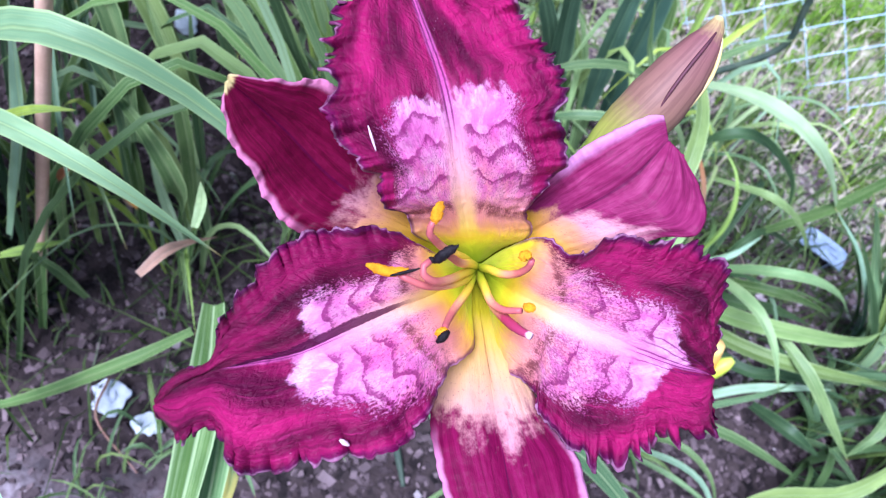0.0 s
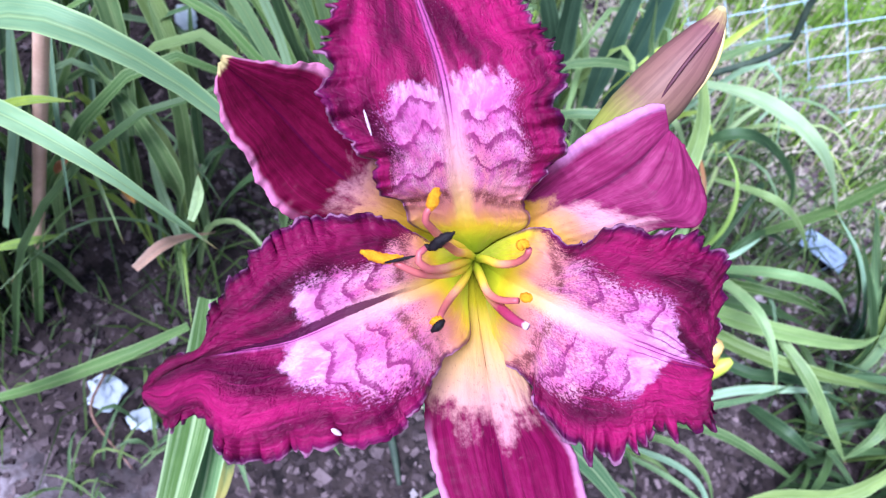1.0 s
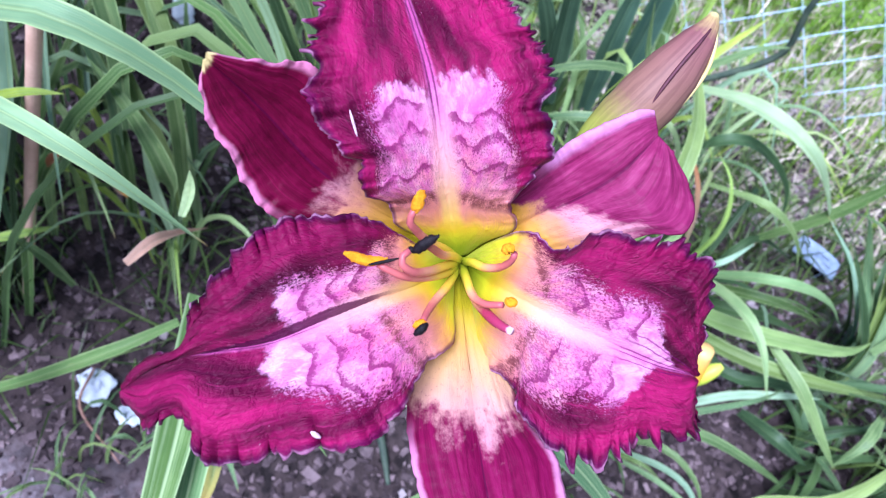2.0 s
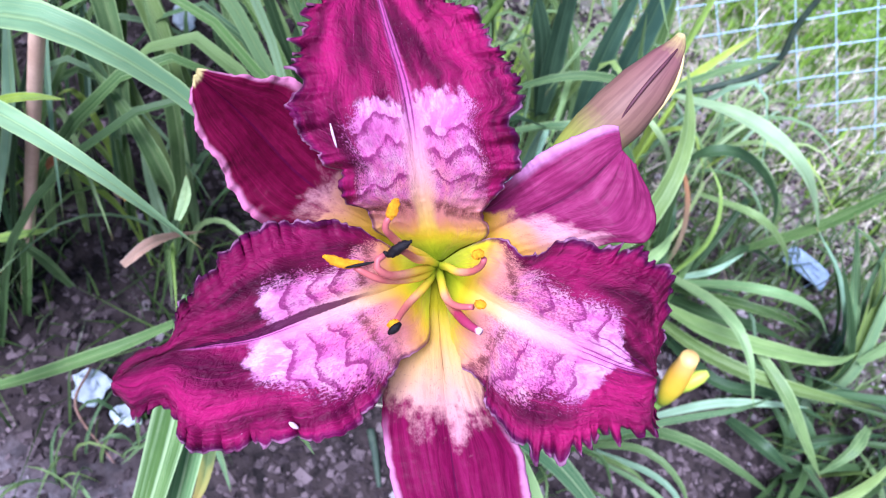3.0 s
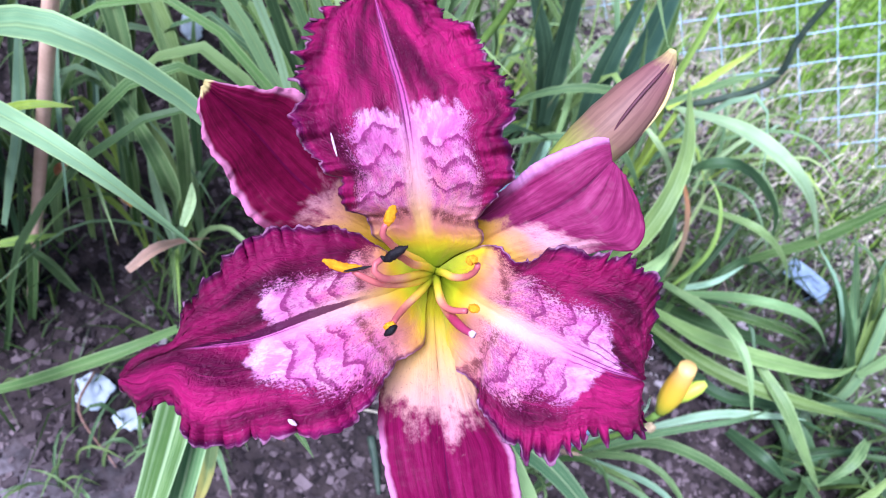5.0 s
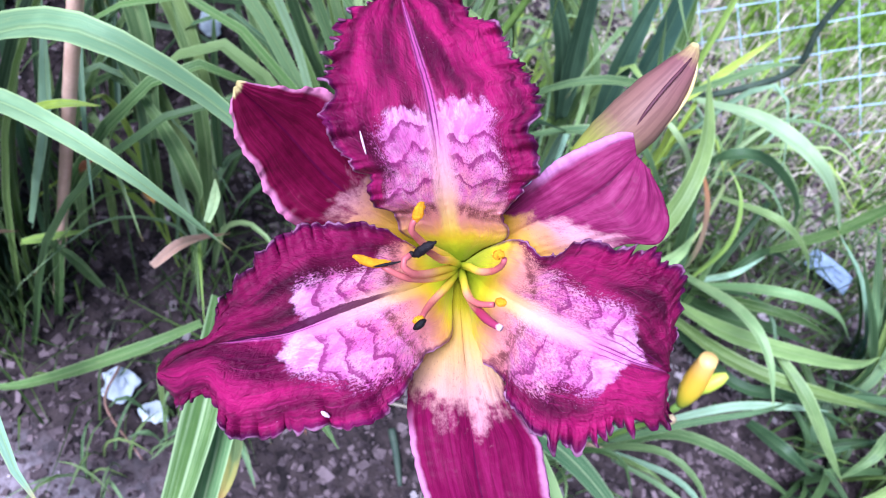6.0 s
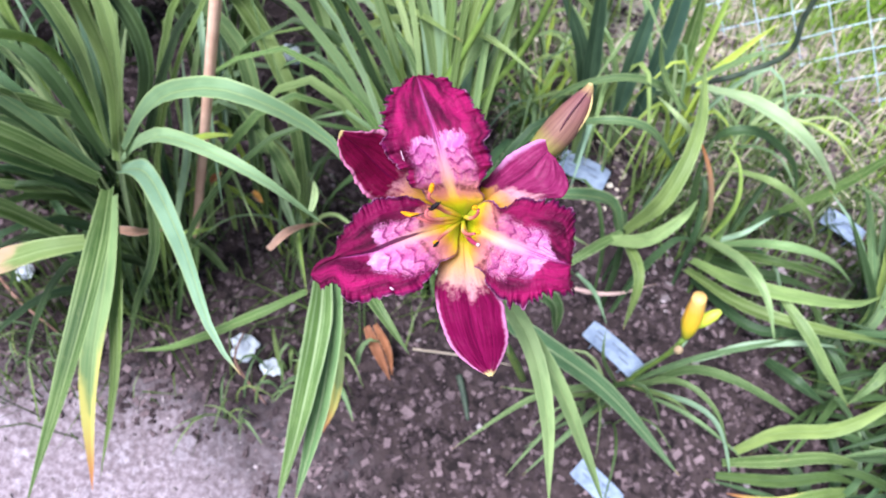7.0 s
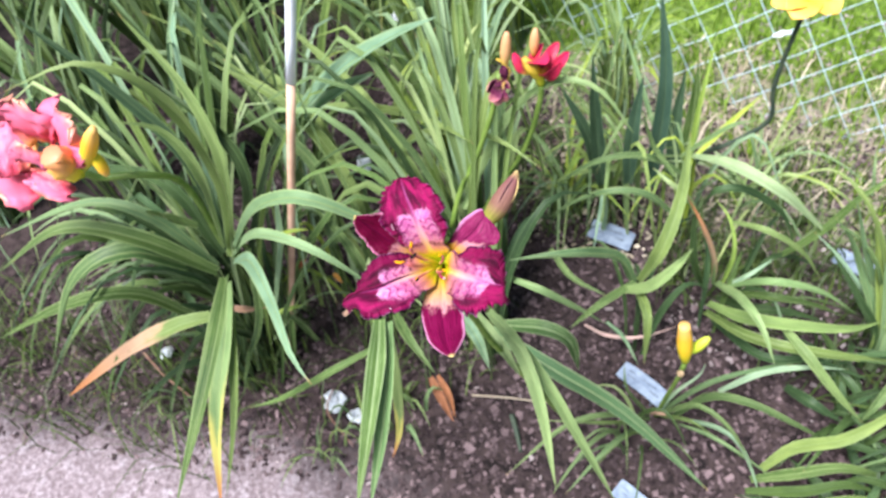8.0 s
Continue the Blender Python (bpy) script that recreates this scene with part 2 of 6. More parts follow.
    n.bump(n.m("MULTIPLY", relief, n.m("ADD", 0.15, n.m("MULTIPLY", n.m("MULTIPLY", n.ramp(v, 0.15, 0.5), n.m("SUBTRACT", 1.0, n.m("MULTIPLY", eye, 0.45))), 0.85))), 0.70, 0.0016)
    return n.done(col, 0.20)


def sepal_material(name, end, seed, rim_colour, slant=0.0, creamy=0.0, one_rim=False, flesh=1.0, pale_tip=0.85, wide_rim=0.0, wine_shades=((0.050, 0.001, 0.011), (0.115, 0.002, 0.026), (0.19, 0.005, 0.048))):
    n = Nodes(name, rough=0.46, spec=0.10)
    u, v = n.uv()
    s = n.m("MULTIPLY", n.m("ABSOLUTE", n.m("SUBTRACT", u, 0.5)), 2.0)
    co = n.vec(n.m("ADD", n.m("MULTIPLY", u, 0.45), seed), v, seed)
    mid = n.m("SUBTRACT", n.noise(co, 16, 4), 0.5)
    fine = n.noise(co, 90, 3, 0.7)
    streak = n.noise(n.vec(n.m("MULTIPLY", u, 19.0), n.m("MULTIPLY", v, 3.6), seed), 1.0, 6, 0.72, 0.8)
    base = n.stops(n.m("ADD", v, n.m("MULTIPLY", mid, 0.10)), [(0.05, (0.36, 0.42, 0.002)), (end * 0.36, (0.66, 0.58, 0.004)), (end * 0.54, (0.86, 0.52 + 0.07 * creamy, 0.025 + 0.09 * creamy)), (end * 0.72, (0.85, 0.46 + 0.08 * creamy, 0.10 + 0.18 * creamy)), (end * 0.90, (0.82, 0.40 + 0.06 * creamy, 0.25 + 0.15 * creamy)), (end * 1.04, (0.84, 0.42, 0.48)), (1.0, (0.8, 0.36, 0.55))])
    mask = n.ramp(n.m("ADD", n.m("ADD", v, n.m("MULTIPLY", n.m("MULTIPLY", s, s), 0.10)), n.m("ADD", n.m("MULTIPLY", mid, 0.30), n.m("ADD", n.m("MULTIPLY", n.m("SUBTRACT", fine, 0.5), 0.07), n.m("MULTIPLY", n.m("SUBTRACT", 0.5, u), slant)))), end + 0.06, end - 0.05)
    wine = n.stops(streak, [(0.28, wine_shades[0]), (0.5, wine_shades[1]), (0.76, wine_shades[2])])
    speck = n.m("MULTIPLY", n.ramp(fine, 0.58, 0.70), n.ramp(v, end * 0.55, end * 0.8))
    base = n.mix(n.m("MULTIPLY", speck, 0.45), base, (0.20, 0.03, 0.10))
    base = n.mix(1.0, base, (flesh, 0.92 * flesh, 0.92 * flesh), "MULTIPLY")
    col = n.mix(mask, wine, base)
    line = n.m("MULTIPLY", n.ramp(s, 0.030, 0.012), n.ramp(v, end * 0.9, end + 0.1))
    col = n.mix(n.m("MULTIPLY", line, 0.6), col, (0.06, 0.002, 0.03))
    rim = n.ramp(n.m("ADD", s, n.m("MULTIPLY", mid, 0.12)), 0.87 - wide_rim, 0.96 - 0.5 * wide_rim)
    rim = n.m("MULTIPLY", rim, n.ramp(v, 0.45, 0.6))
    if one_rim:
        rim = n.m("MULTIPLY", n.ramp(n.m("ADD", u, n.m("MULTIPLY", mid, 0.10)), 0.16, 0.02), n.ramp(v, 0.40, 0.6))
    col = n.mix(n.m("MULTIPLY", rim, 0.65), col, rim_colour)
    tip = n.ramp(n.m("ADD", v, n.m("MULTIPLY", mid, 0.06)), 0.955, 0.985)
    col = n.mix(n.m("MULTIPLY", tip, pale_tip), col, (0.75, 0.62, 0.25))
    n.bump(n.m("ADD", n.m("MULTIPLY", streak, 0.6), n.m("MULTIPLY", n.noise(co, 40, 4), 0.4)), 0.5, 0.001)
    return n.done(col, 0.18)


def leaf_material(name, a, b, rib=(0.30, 0.40, 0.14), tip=None, tip_at=0.6, rib_amount=0.42, translucent=0.18):
    """Strap leaf with parallel veins; a and b are the two greens that it varies between."""
    a, b, rib = ((1.03 * c[0], c[1], 1.18 * c[2]) for c in (a, b, rib))
    n = Nodes(name, rough=0.50, spec=0.32)
    u, v = n.uv()
    r = n.random()
    co = n.vec(n.m("MULTIPLY", u, 22.0), n.m("MULTIPLY", v, 1.5), n.m("MULTIPLY", r, 50.0))
    veins = n.noise(co, 1.0, 3, 0.6)
    blot = n.noise(n.vec(n.m("MULTIPLY", u, 1.2), n.m("MULTIPLY", v, 6.0), n.m("MULTIPLY", r, 90.0)), 1.0, 3)
    hue = n.m("FRACT", n.m("MULTIPLY", r, 7.31))
    col = n.mix(n.m("ADD", n.m("SUBTRACT", r, 0.18), n.m("MULTIPLY", blot, 0.40)), a, b)
    col = n.mix(1.0, col, n.mix(hue, (1.14, 1.05, 0.72), (0.86, 1.0, 1.45)), "MULTIPLY")
    col = n.mix(n.m("MULTIPLY", n.ramp(veins, 0.42, 0.7), 0.55), col, rib)
    col = n.mix(n.m("MULTIPLY", n.ramp(blot, 0.60, 0.42), 0.4), col, n.mix(1.0, col, (0.55, 0.62, 0.6), "MULTIPLY"))
    s = n.m("ABSOLUTE", n.m("SUBTRACT", u, 0.5))
    fleck = n.noise(n.vec(n.m("MULTIPLY", u, 9.0), n.m("MULTIPLY", v, 26.0), n.m("MULTIPLY", r, 70.0)), 1.0, 4, 0.7)
    col = n.mix(n.m("MULTIPLY", n.ramp(fleck, 0.58, 0.74), 0.30), col, (1.25 * rib[0], rib[1], rib[2]))
    col = n.mix(n.m("MULTIPLY", n.ramp(s, 0.07, 0.03), rib_amount), col, rib)
    col = n.mix(n.m("MULTIPLY", n.ramp(s, 0.10, 0.06), n.m("MULTIPLY", n.ramp(s, 0.02, 0.05), 0.45)), col, n.mix(1.0, col, (0.5, 0.55, 0.5), "MULTIPLY"))
    col = n.mix(n.m("MULTIPLY", n.ramp(s, 0.42, 0.48), 0.60), col, tuple(1.25 * c for c in rib))
    if tip:
        k = n.ramp(n.m("ADD", v, n.m("ADD", n.m("MULTIPLY", n.m("SUBTRACT", blot, 0.5), 0.5), n.m("MULTIPLY", s, 0.4))), tip_at, tip_at + 0.2)
        col = n.mix(k, col, n.mix(n.ramp(v, tip_at + 0.1, 0.98), tip, (0.40, 0.17, 0.06)))
    else:
        k = n.m("MULTIPLY", n.ramp(v, 0.95, 1.0), n.ramp(r, 0.4, 0.6))
        col = n.mix(k, col, (0.42, 0.30, 0.12))
    n.bump(veins, 0.35, 0.0008)
    return n.done(col, translucent)


def plain_material(name, a, b, scale=40.0, rough=0.6, spec=0.4, bump=0.25, translucent=0.0, islands=False):
    n = Nodes(name, rough=rough, spec=spec)
    co = n.where("Object")
    f = n.noise(co, scale, 4, 0.6)
    g = n.noise(co, scale * 7, 3, 0.6)
    k = n.ramp(n.m("ADD", n.m("MULTIPLY", f, 0.7), n.m("MULTIPLY", g, 0.3)), 0.34, 0.66)
    if islands:
        k = n.m("ADD", n.m("MULTIPLY", k, 0.35), n.m("MULTIPLY", n.m("POWER", n.island(), 2.6), 0.85))
    n.bump(g, bump, 0.001)
    return n.done(n.mix(k, a, b), translucent)


PETAL = petal_material("petal", 0.0, 0.190,
                       (0.600, 0.00, (0.558, 0.495, 0.400), 0.315, 0.05, ((0.20, 1.15), (0.30, 1.0), (0.376, 0.78), (0.50, 0.63), (0.555, 0.57), (0.585, 0.46))),
                       (0.600, 0.05, (0.505, 0.460, 0.393), 0.295, 0.06, ((0.20, 1.15), (0.28, 1.0), (0.367, 0.72), (0.41, 0.64), (0.505, 0.58), (0.59, 0.50))), rib_line=0.25, flesh=0.80)
# left and right petals: upper half darkened, shade put into the wine-red
PETAL_LEFT = petal_material("petal_left", 3.7, 0.185,
                            (0.575, 0.00, (0.512, 0.448, 0.395), 0.310, 0.10, ((0.20, 1.0), (0.28, 0.70), (0.36, 0.46), (0.43, 0.45), (0.55, 0.44))),
                            (0.645, 0.00, (0.556, 0.502, 0.430), 0.355, 0.05, ((0.20, 1.15), (0.30, 1.05), (0.419, 0.78), (0.543, 0.57), (0.63, 0.44))), rib_line=0.9, wine_shades=(0.58, 1.05), flesh=0.82)
PETAL_RIGHT = petal_material("petal_right", 8.1, 0.215,
                             (0.745, 0.45, (0.668, 0.590, 0.500), 0.380, 0.18, ((0.18, 1.1), (0.25, 0.95), (0.33, 0.78), (0.42, 0.56), (0.552, 0.40), (0.69, 0.42), (0.78, 0.30))),
                             (0.735, 0.25, (0.640, 0.580, 0.470), 0.385, 0.14, ((0.20, 1.15), (0.30, 1.0), (0.395, 0.77), (0.538, 0.52), (0.676, 0.55), (0.76, 0.30))), rib_line=0.12, wine_shades=(0.72, 0.95), flesh=0.70, veins=0.7, mottle=0.06)
SEPAL = sepal_material("sepal", 0.43, 1.3, (0.72, 0.26, 0.44), flesh=0.52, wide_rim=0.05)
SEPAL_LOWER = sepal_material("sepal_lower", 0.50, 2.6, (0.75, 0.32, 0.55), creamy=1.0, flesh=0.66, wine_shades=((0.070, 0.001, 0.022), (0.15, 0.003, 0.044), (0.24, 0.008, 0.080)))
SEPAL_WARM = sepal_material("sepal_warm", 0.455, 5.2, (0.76, 0.36, 0.66), 0.45, one_rim=True, flesh=0.70, pale_tip=0.0, wine_shades=((0.11, 0.006, 0.040), (0.22, 0.018, 0.085), (0.34, 0.045, 0.150)))
THROAT = plain_material("throat", (0.26, 0.33, 0.002), (0.42, 0.46, 0.004), 60, 0.5, 0.3, 0.1, 0.2)


def graded(name, rows, rough=0.45, ribs=0.0):
    """Colour that changes along the part; ribs: how strongly fine lines run along it."""
    n = Nodes(name, rough=rough, spec=0.3)
    u, v = n.uv()
    f = n.noise(n.where("Object"), 900, 3)
    line = n.noise(n.vec(n.m("MULTIPLY", u, 26.0), n.m("MULTIPLY", v, 2.0)), 1.0, 3, 0.6)
    col = n.stops(n.m("ADD", v, n.m("MULTIPLY", n.m("SUBTRACT", f, 0.5), 0.10)), rows)
    if ribs:
        col = n.mix(n.m("MULTIPLY", n.ramp(line, 0.42, 0.60), ribs), col, n.mix(1.0, col, (0.42, 0.36, 0.40), "MULTIPLY"))
        col = n.mix(n.m("MULTIPLY", n.ramp(line, 0.62, 0.74), ribs), col, (0.34, 0.24, 0.12))
    n.bump(f, 0.2, 0.0004)
    return n.done(col, 0.12)


FILAMENT = graded("filament", [(0.0, (0.30, 0.40, 0.003)), (0.28, (0.60, 0.60, 0.008)), (0.52, (0.82, 0.62, 0.05)), (0.66, (0.76, 0.36, 0.20)), (0.80, (0.52, 0.14, 0.12)), (1.0, (0.40, 0.09, 0.10))])
PISTIL = graded("pistil", [(0.0, (0.70, 0.62, 0.05)), (0.45, (0.80, 0.45, 0.20)), (0.7, (0.34, 0.03, 0.08)), (0.95, (0.30, 0.03, 0.09)), (0.985, (0.7, 0.5, 0.55))])
POLLEN = plain_material("pollen", (0.82, 0.28, 0.003), (0.92, 0.44, 0.006), 900, 0.9, 0.1, 0.8)
ANTHER = plain_material("anther", (0.004, 0.003, 0.004), (0.012, 0.008, 0.010), 600, 0.55, 0.15, 0.3)
WHITE_SPECK = plain_material("petal_scar", (0.46, 0.26, 0.36), (0.66, 0.48, 0.56), 500, 0.7, 0.2)
BUD = graded("bud", [(0.0, (0.24, 0.34, 0.03)), (0.25, (0.30, 0.30, 0.05)), (0.45, (0.25, 0.13, 0.09)), (0.85, (0.22, 0.085, 0.085)), (0.96, (0.42, 0.30, 0.12)), (1.0, (0.75, 0.62, 0.25))], 0.6, 0.4)
BUD_SEAM = plain_material("bud_seam", (0.05, 0.012, 0.02), (0.09, 0.02, 0.03), 300)
BUD_EDGE = plain_material("bud_edge", (0.50, 0.38, 0.14), (0.60, 0.46, 0.18), 300)
SCAPE = plain_material("scape", (0.11, 0.20, 0.03), (0.20, 0.30, 0.06), 80, 0.45)
LEAF = leaf_material("leaf", (0.042, 0.098, 0.020), (0.200, 0.300, 0.085))
LEAF_RIBBED = leaf_material("leaf_ribbed", (0.055, 0.125, 0.028), (0.120, 0.230, 0.060), rib=(0.36, 0.48, 0.20), rib_amount=0.8)
LEAF_YELLOWED = leaf_material("leaf_yellowed", (0.130, 0.220, 0.050), (0.200, 0.280, 0.070), tip=(0.48, 0.45, 0.12), tip_at=0.62)
LEAF_BROWNED = leaf_material("leaf_browned", (0.150, 0.230, 0.050), (0.220, 0.290, 0.070), tip=(0.52, 0.34, 0.22), tip_at=0.28)
# pale mint leaves, lightened further so the colour carries highlights
LEAF_PALE = leaf_material("leaf_pale", (0.170, 0.290, 0.100), (0.400, 0.530, 0.240))
LEAF_MID = leaf_material("leaf_mid", (0.100, 0.190, 0.060), (0.250, 0.380, 0.150))
LEAF_OLIVE = leaf_material("leaf_olive", (0.080, 0.150, 0.020), (0.120, 0.200, 0.030))
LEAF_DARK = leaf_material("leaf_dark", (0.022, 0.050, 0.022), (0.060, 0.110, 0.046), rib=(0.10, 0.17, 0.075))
LEAF_LIME_PALE = leaf_material("leaf_pale_lime", (0.200, 0.300, 0.060), (0.280, 0.400, 0.100))
LEAF_LIME = leaf_material("leaf_lime", (0.270, 0.400, 0.030), (0.380, 0.500, 0.055))
LEAF_RUST = leaf_material("leaf_rust", (0.22, 0.085, 0.035), (0.34, 0.15, 0.06), rib=(0.40, 0.20, 0.09), translucent=0.1)
LEAF_ORANGE = leaf_material("leaf_orange", (0.58, 0.26, 0.04), (0.72, 0.36, 0.07), rib=(0.75, 0.45, 0.12), translucent=0.1)
LEAF_DRY = leaf_material("leaf_dry", (0.42, 0.24, 0.13), (0.55, 0.36, 0.22), rib=(0.60, 0.45, 0.30), translucent=0.1)
# shaded copy of the leaf: the shade is put into its green
LEAF_SHADED = leaf_material("leaf_shaded", (0.012, 0.032, 0.008), (0.068, 0.125, 0.030), rib=(0.095, 0.155, 0.055), translucent=0.10)
GRASS = plain_material("grass", (0.030, 0.060, 0.012), (0.120, 0.180, 0.040), 30, 0.5, 0.4, 0.1, 0.2, True)
TURF = plain_material("turf_blades", (0.09, 0.19, 0.012), (0.28, 0.43, 0.04), 30, 0.5, 0.4, 0.1, 0.25, True)
STRAW = plain_material("straw", (0.27, 0.21, 0.14), (0.72, 0.64, 0.50), 60, 0.7, 0.3, 0.2, 0.1, True)
CHIPS = plain_material("wood_chips", (0.014, 0.010, 0.011), (0.205, 0.151, 0.155), 60, 0.95, 0.08, 0.6, 0.0, True)
STONES = plain_material("pebbles", (0.16, 0.13, 0.13), (0.42, 0.36, 0.36), 60, 0.8, 0.3, 0.4, 0.0, True)
STAKE_WOOD = plain_material("stake_wood", (0.58, 0.36, 0.25), (0.74, 0.50, 0.36), 50, 0.7, 0.3, 0.3)
STAKE_PAINT = plain_material("stake_paint", (0.74, 0.80, 0.90), (0.84, 0.88, 0.94), 50, 0.6, 0.3, 0.15)
LABEL_METAL = plain_material("label_plate", (0.16, 0.21, 0.29), (0.29, 0.36, 0.45), 60, 0.6, 0.25, 0.3)
PAPER = plain_material("white_scrap", (0.58, 0.64, 0.70), (0.78, 0.83, 0.87), 90, 0.8, 0.2, 0.4, 0.1)
NETTING = plain_material("netting", (0.36, 0.50, 0.58), (0.50, 0.64, 0.72), 60, 0.5, 0.4, 0.2)
TWIG = plain_material("twig", (0.030, 0.050, 0.036), (0.070, 0.095, 0.060), 80, 0.7)
DRY_STEM = plain_material("dry_stem", (0.25, 0.13, 0.09), (0.42, 0.25, 0.18), 80, 0.8)
PINK = graded("pink_petal", [(0.0, (0.80, 0.45, 0.10)), (0.12, (0.74, 0.20, 0.16)), (0.3, (0.60, 0.06, 0.11)), (0.5, (0.76, 0.14, 0.24)), (0.8, (0.82, 0.20, 0.34)), (0.93, (0.80, 0.22, 0.26)), (1.0, (0.85, 0.42, 0.28))])
RED = graded("red_petal", [(0.0, (0.75, 0.60, 0.05)), (0.3, (0.70, 0.40, 0.06)), (0.5, (0.62, 0.04, 0.08)), (1.0, (0.62, 0.02, 0.10))])
YELLOW = graded("yellow_petal", [(0.0, (0.60, 0.55, 0.05)), (0.4, (0.88, 0.50, 0.06)), (1.0, (0.90, 0.56, 0.12))])
PINK_THROAT = graded("pink_throat", [(0.0, (0.42, 0.48, 0.02)), (0.35, (0.80, 0.66, 0.04)), (0.7, (0.88, 0.50, 0.10)), (1.0, (0.80, 0.30, 0.16))])
RED_THROAT = graded("red_throat", [(0.0, (0.45, 0.52, 0.03)), (0.5, (0.85, 0.68, 0.05)), (1.0, (0.85, 0.45, 0.08))])
RED_DARK = graded("dark_red_petal", [(0.0, (0.50, 0.20, 0.04)), (0.3, (0.30, 0.01, 0.04)), (1.0, (0.50, 0.02, 0.07))])
WILTED_DARK = plain_material("spent_petal", (0.035, 0.004, 0.018), (0.13, 0.02, 0.06), 260, 0.6, 0.2, 0.5)
WILTED_STUB = plain_material("spent_stub", (0.24, 0.16, 0.08), (0.46, 0.36, 0.22), 200, 0.8, 0.2, 0.4)
WILTED_YELLOW = graded("spent_yellow", [(0.0, (0.50, 0.30, 0.10)), (1.0, (0.80, 0.58, 0.08))])
YELLOW_BUD = graded("yellow_bud", [(0.0, (0.30, 0.42, 0.02)), (0.3, (0.78, 0.60, 0.02)), (0.7, (0.92, 0.50, 0.04)), (1.0, (0.85, 0.52, 0.16))])
LIME_BUD = graded("lime_bud", [(0.0, (0.25, 0.38, 0.03)), (0.5, (0.50, 0.58, 0.04)), (1.0, (0.55, 0.62, 0.08))])
PEACH_BUD = graded("peach_bud", [(0.0, (0.60, 0.50, 0.10)), (0.4, (0.75, 0.42, 0.18)), (1.0, (0.78, 0.42, 0.22))])
WILTED = graded("wilted_petal", [(0.0, (0.70, 0.50, 0.15)), (0.3, (0.10, 0.02, 0.05)), (0.6, (0.16, 0.02, 0.07)), (0.85, (0.60, 0.20, 0.24)), (1.0, (0.72, 0.40, 0.32))], 0.7)


def ground_material():
    n = Nodes("garden_soil", rough=0.9, spec=0.2)
    co = n.where("Object")
    sep = n.tree.nodes.new("ShaderNodeSeparateXYZ")
    n.put(sep.inputs[0], co)
    x, y = sep.outputs[0], sep.outputs[1]
    big = n.m("SUBTRACT", n.noise(co, 9, 4, 0.6), 0.5)
    fine = n.noise(co, 160, 4, 0.7)
    chip = n.cells(co, 95, "Color")
    chip_d = n.cells(co, 95)
    mulch = n.mix(n.ramp(n.noise(co, 70, 3), 0.4, 0.62), (0.008, 0.006, 0.006), (0.042, 0.030, 0.029))
    tone = n.tree.nodes.new("ShaderNodeSeparateColor")
    n.put(tone.inputs[0], chip)
    mulch = n.mix(n.m("MULTIPLY", tone.outputs[0], 0.5), mulch, (0.070, 0.049, 0.048))
    dirt = n.mix(n.ramp(fine, 0.35, 0.68), (0.155, 0.122, 0.130), (0.32, 0.27, 0.290))
    dirt = n.mix(n.ramp(n.noise(co, 420, 2), 0.62, 0.7), dirt, (0.20, 0.15, 0.15))
    dirt = n.mix(n.ramp(n.noise(co, 40, 5, 0.7), 0.50, 0.75), dirt, (0.41, 0.37, 0.40))
    # bare path in front of the bed, to the west
    d = n.m("SUBTRACT", n.m("ADD", n.m("ADD", 0.225, n.m("MULTIPLY", x, 0.17)), n.m("MULTIPLY", big, 0.13)), y)
    e = n.m("SUBTRACT", n.m("ADD", -0.09, n.m("MULTIPLY", big, 0.20)), x)
    path = n.m("MULTIPLY", n.ramp(d, -0.06, 0.07), n.ramp(e, -0.10, 0.12))
    path = n.m("MAXIMUM", path, n.ramp(n.m("ADD", y, n.m("MULTIPLY", big, 0.3)), -0.02, -0.2))
    col = n.mix(path, mulch, dirt)
    # dry turf by the netting and lawn behind it
    far = n.ramp(n.m("ADD", n.m("ADD", y, n.m("MULTIPLY", x, 0.35)), n.m("MULTIPLY", big, 0.25)), 0.76, 1.00)
    turf = n.mix(n.ramp(n.noise(co, 45, 4, 0.7), 0.42, 0.6), (0.34, 0.29, 0.24), (0.16, 0.24, 0.06))
    # dark mottles: shade spots put into the turf's colour
    turf = n.mix(n.m("MULTIPLY", n.ramp(n.noise(co, 38, 5, 0.75), 0.52, 0.64), 0.8), turf, (0.07, 0.055, 0.055))
    lawn = n.ramp(n.m("ADD", n.m("SUBTRACT", y, n.m("MULTIPLY", x, 0.15)), n.m("MULTIPLY", big, 0.2)), 0.98, 1.12)
    turf = n.mix(lawn, turf, n.mix(n.ramp(n.noise(co, 60, 4, 0.7), 0.4, 0.62), (0.07, 0.12, 0.016), (0.18, 0.28, 0.045)))
    col = n.mix(far, col, turf)
    out = n.m("MAXIMUM", n.m("MAXIMUM", n.m("ABSOLUTE", x), n.m("SUBTRACT", y, 0.3)), n.m("SUBTRACT", -0.2, y))
    col = n.mix(n.ramp(n.m("ADD", out, n.m("MULTIPLY", big, 0.8)), 1.9, 2.3), col, n.mix(n.ramp(n.noise(co, 30, 4, 0.7), 0.4, 0.62), (0.07, 0.12, 0.016), (0.18, 0.28, 0.045)))
    n.bump(n.m("ADD", n.m("MULTIPLY", fine, 0.7), n.m("MULTIPLY", chip_d, 0.8)), 0.7, 0.004)
    return n.done(col)


SOIL = ground_material()


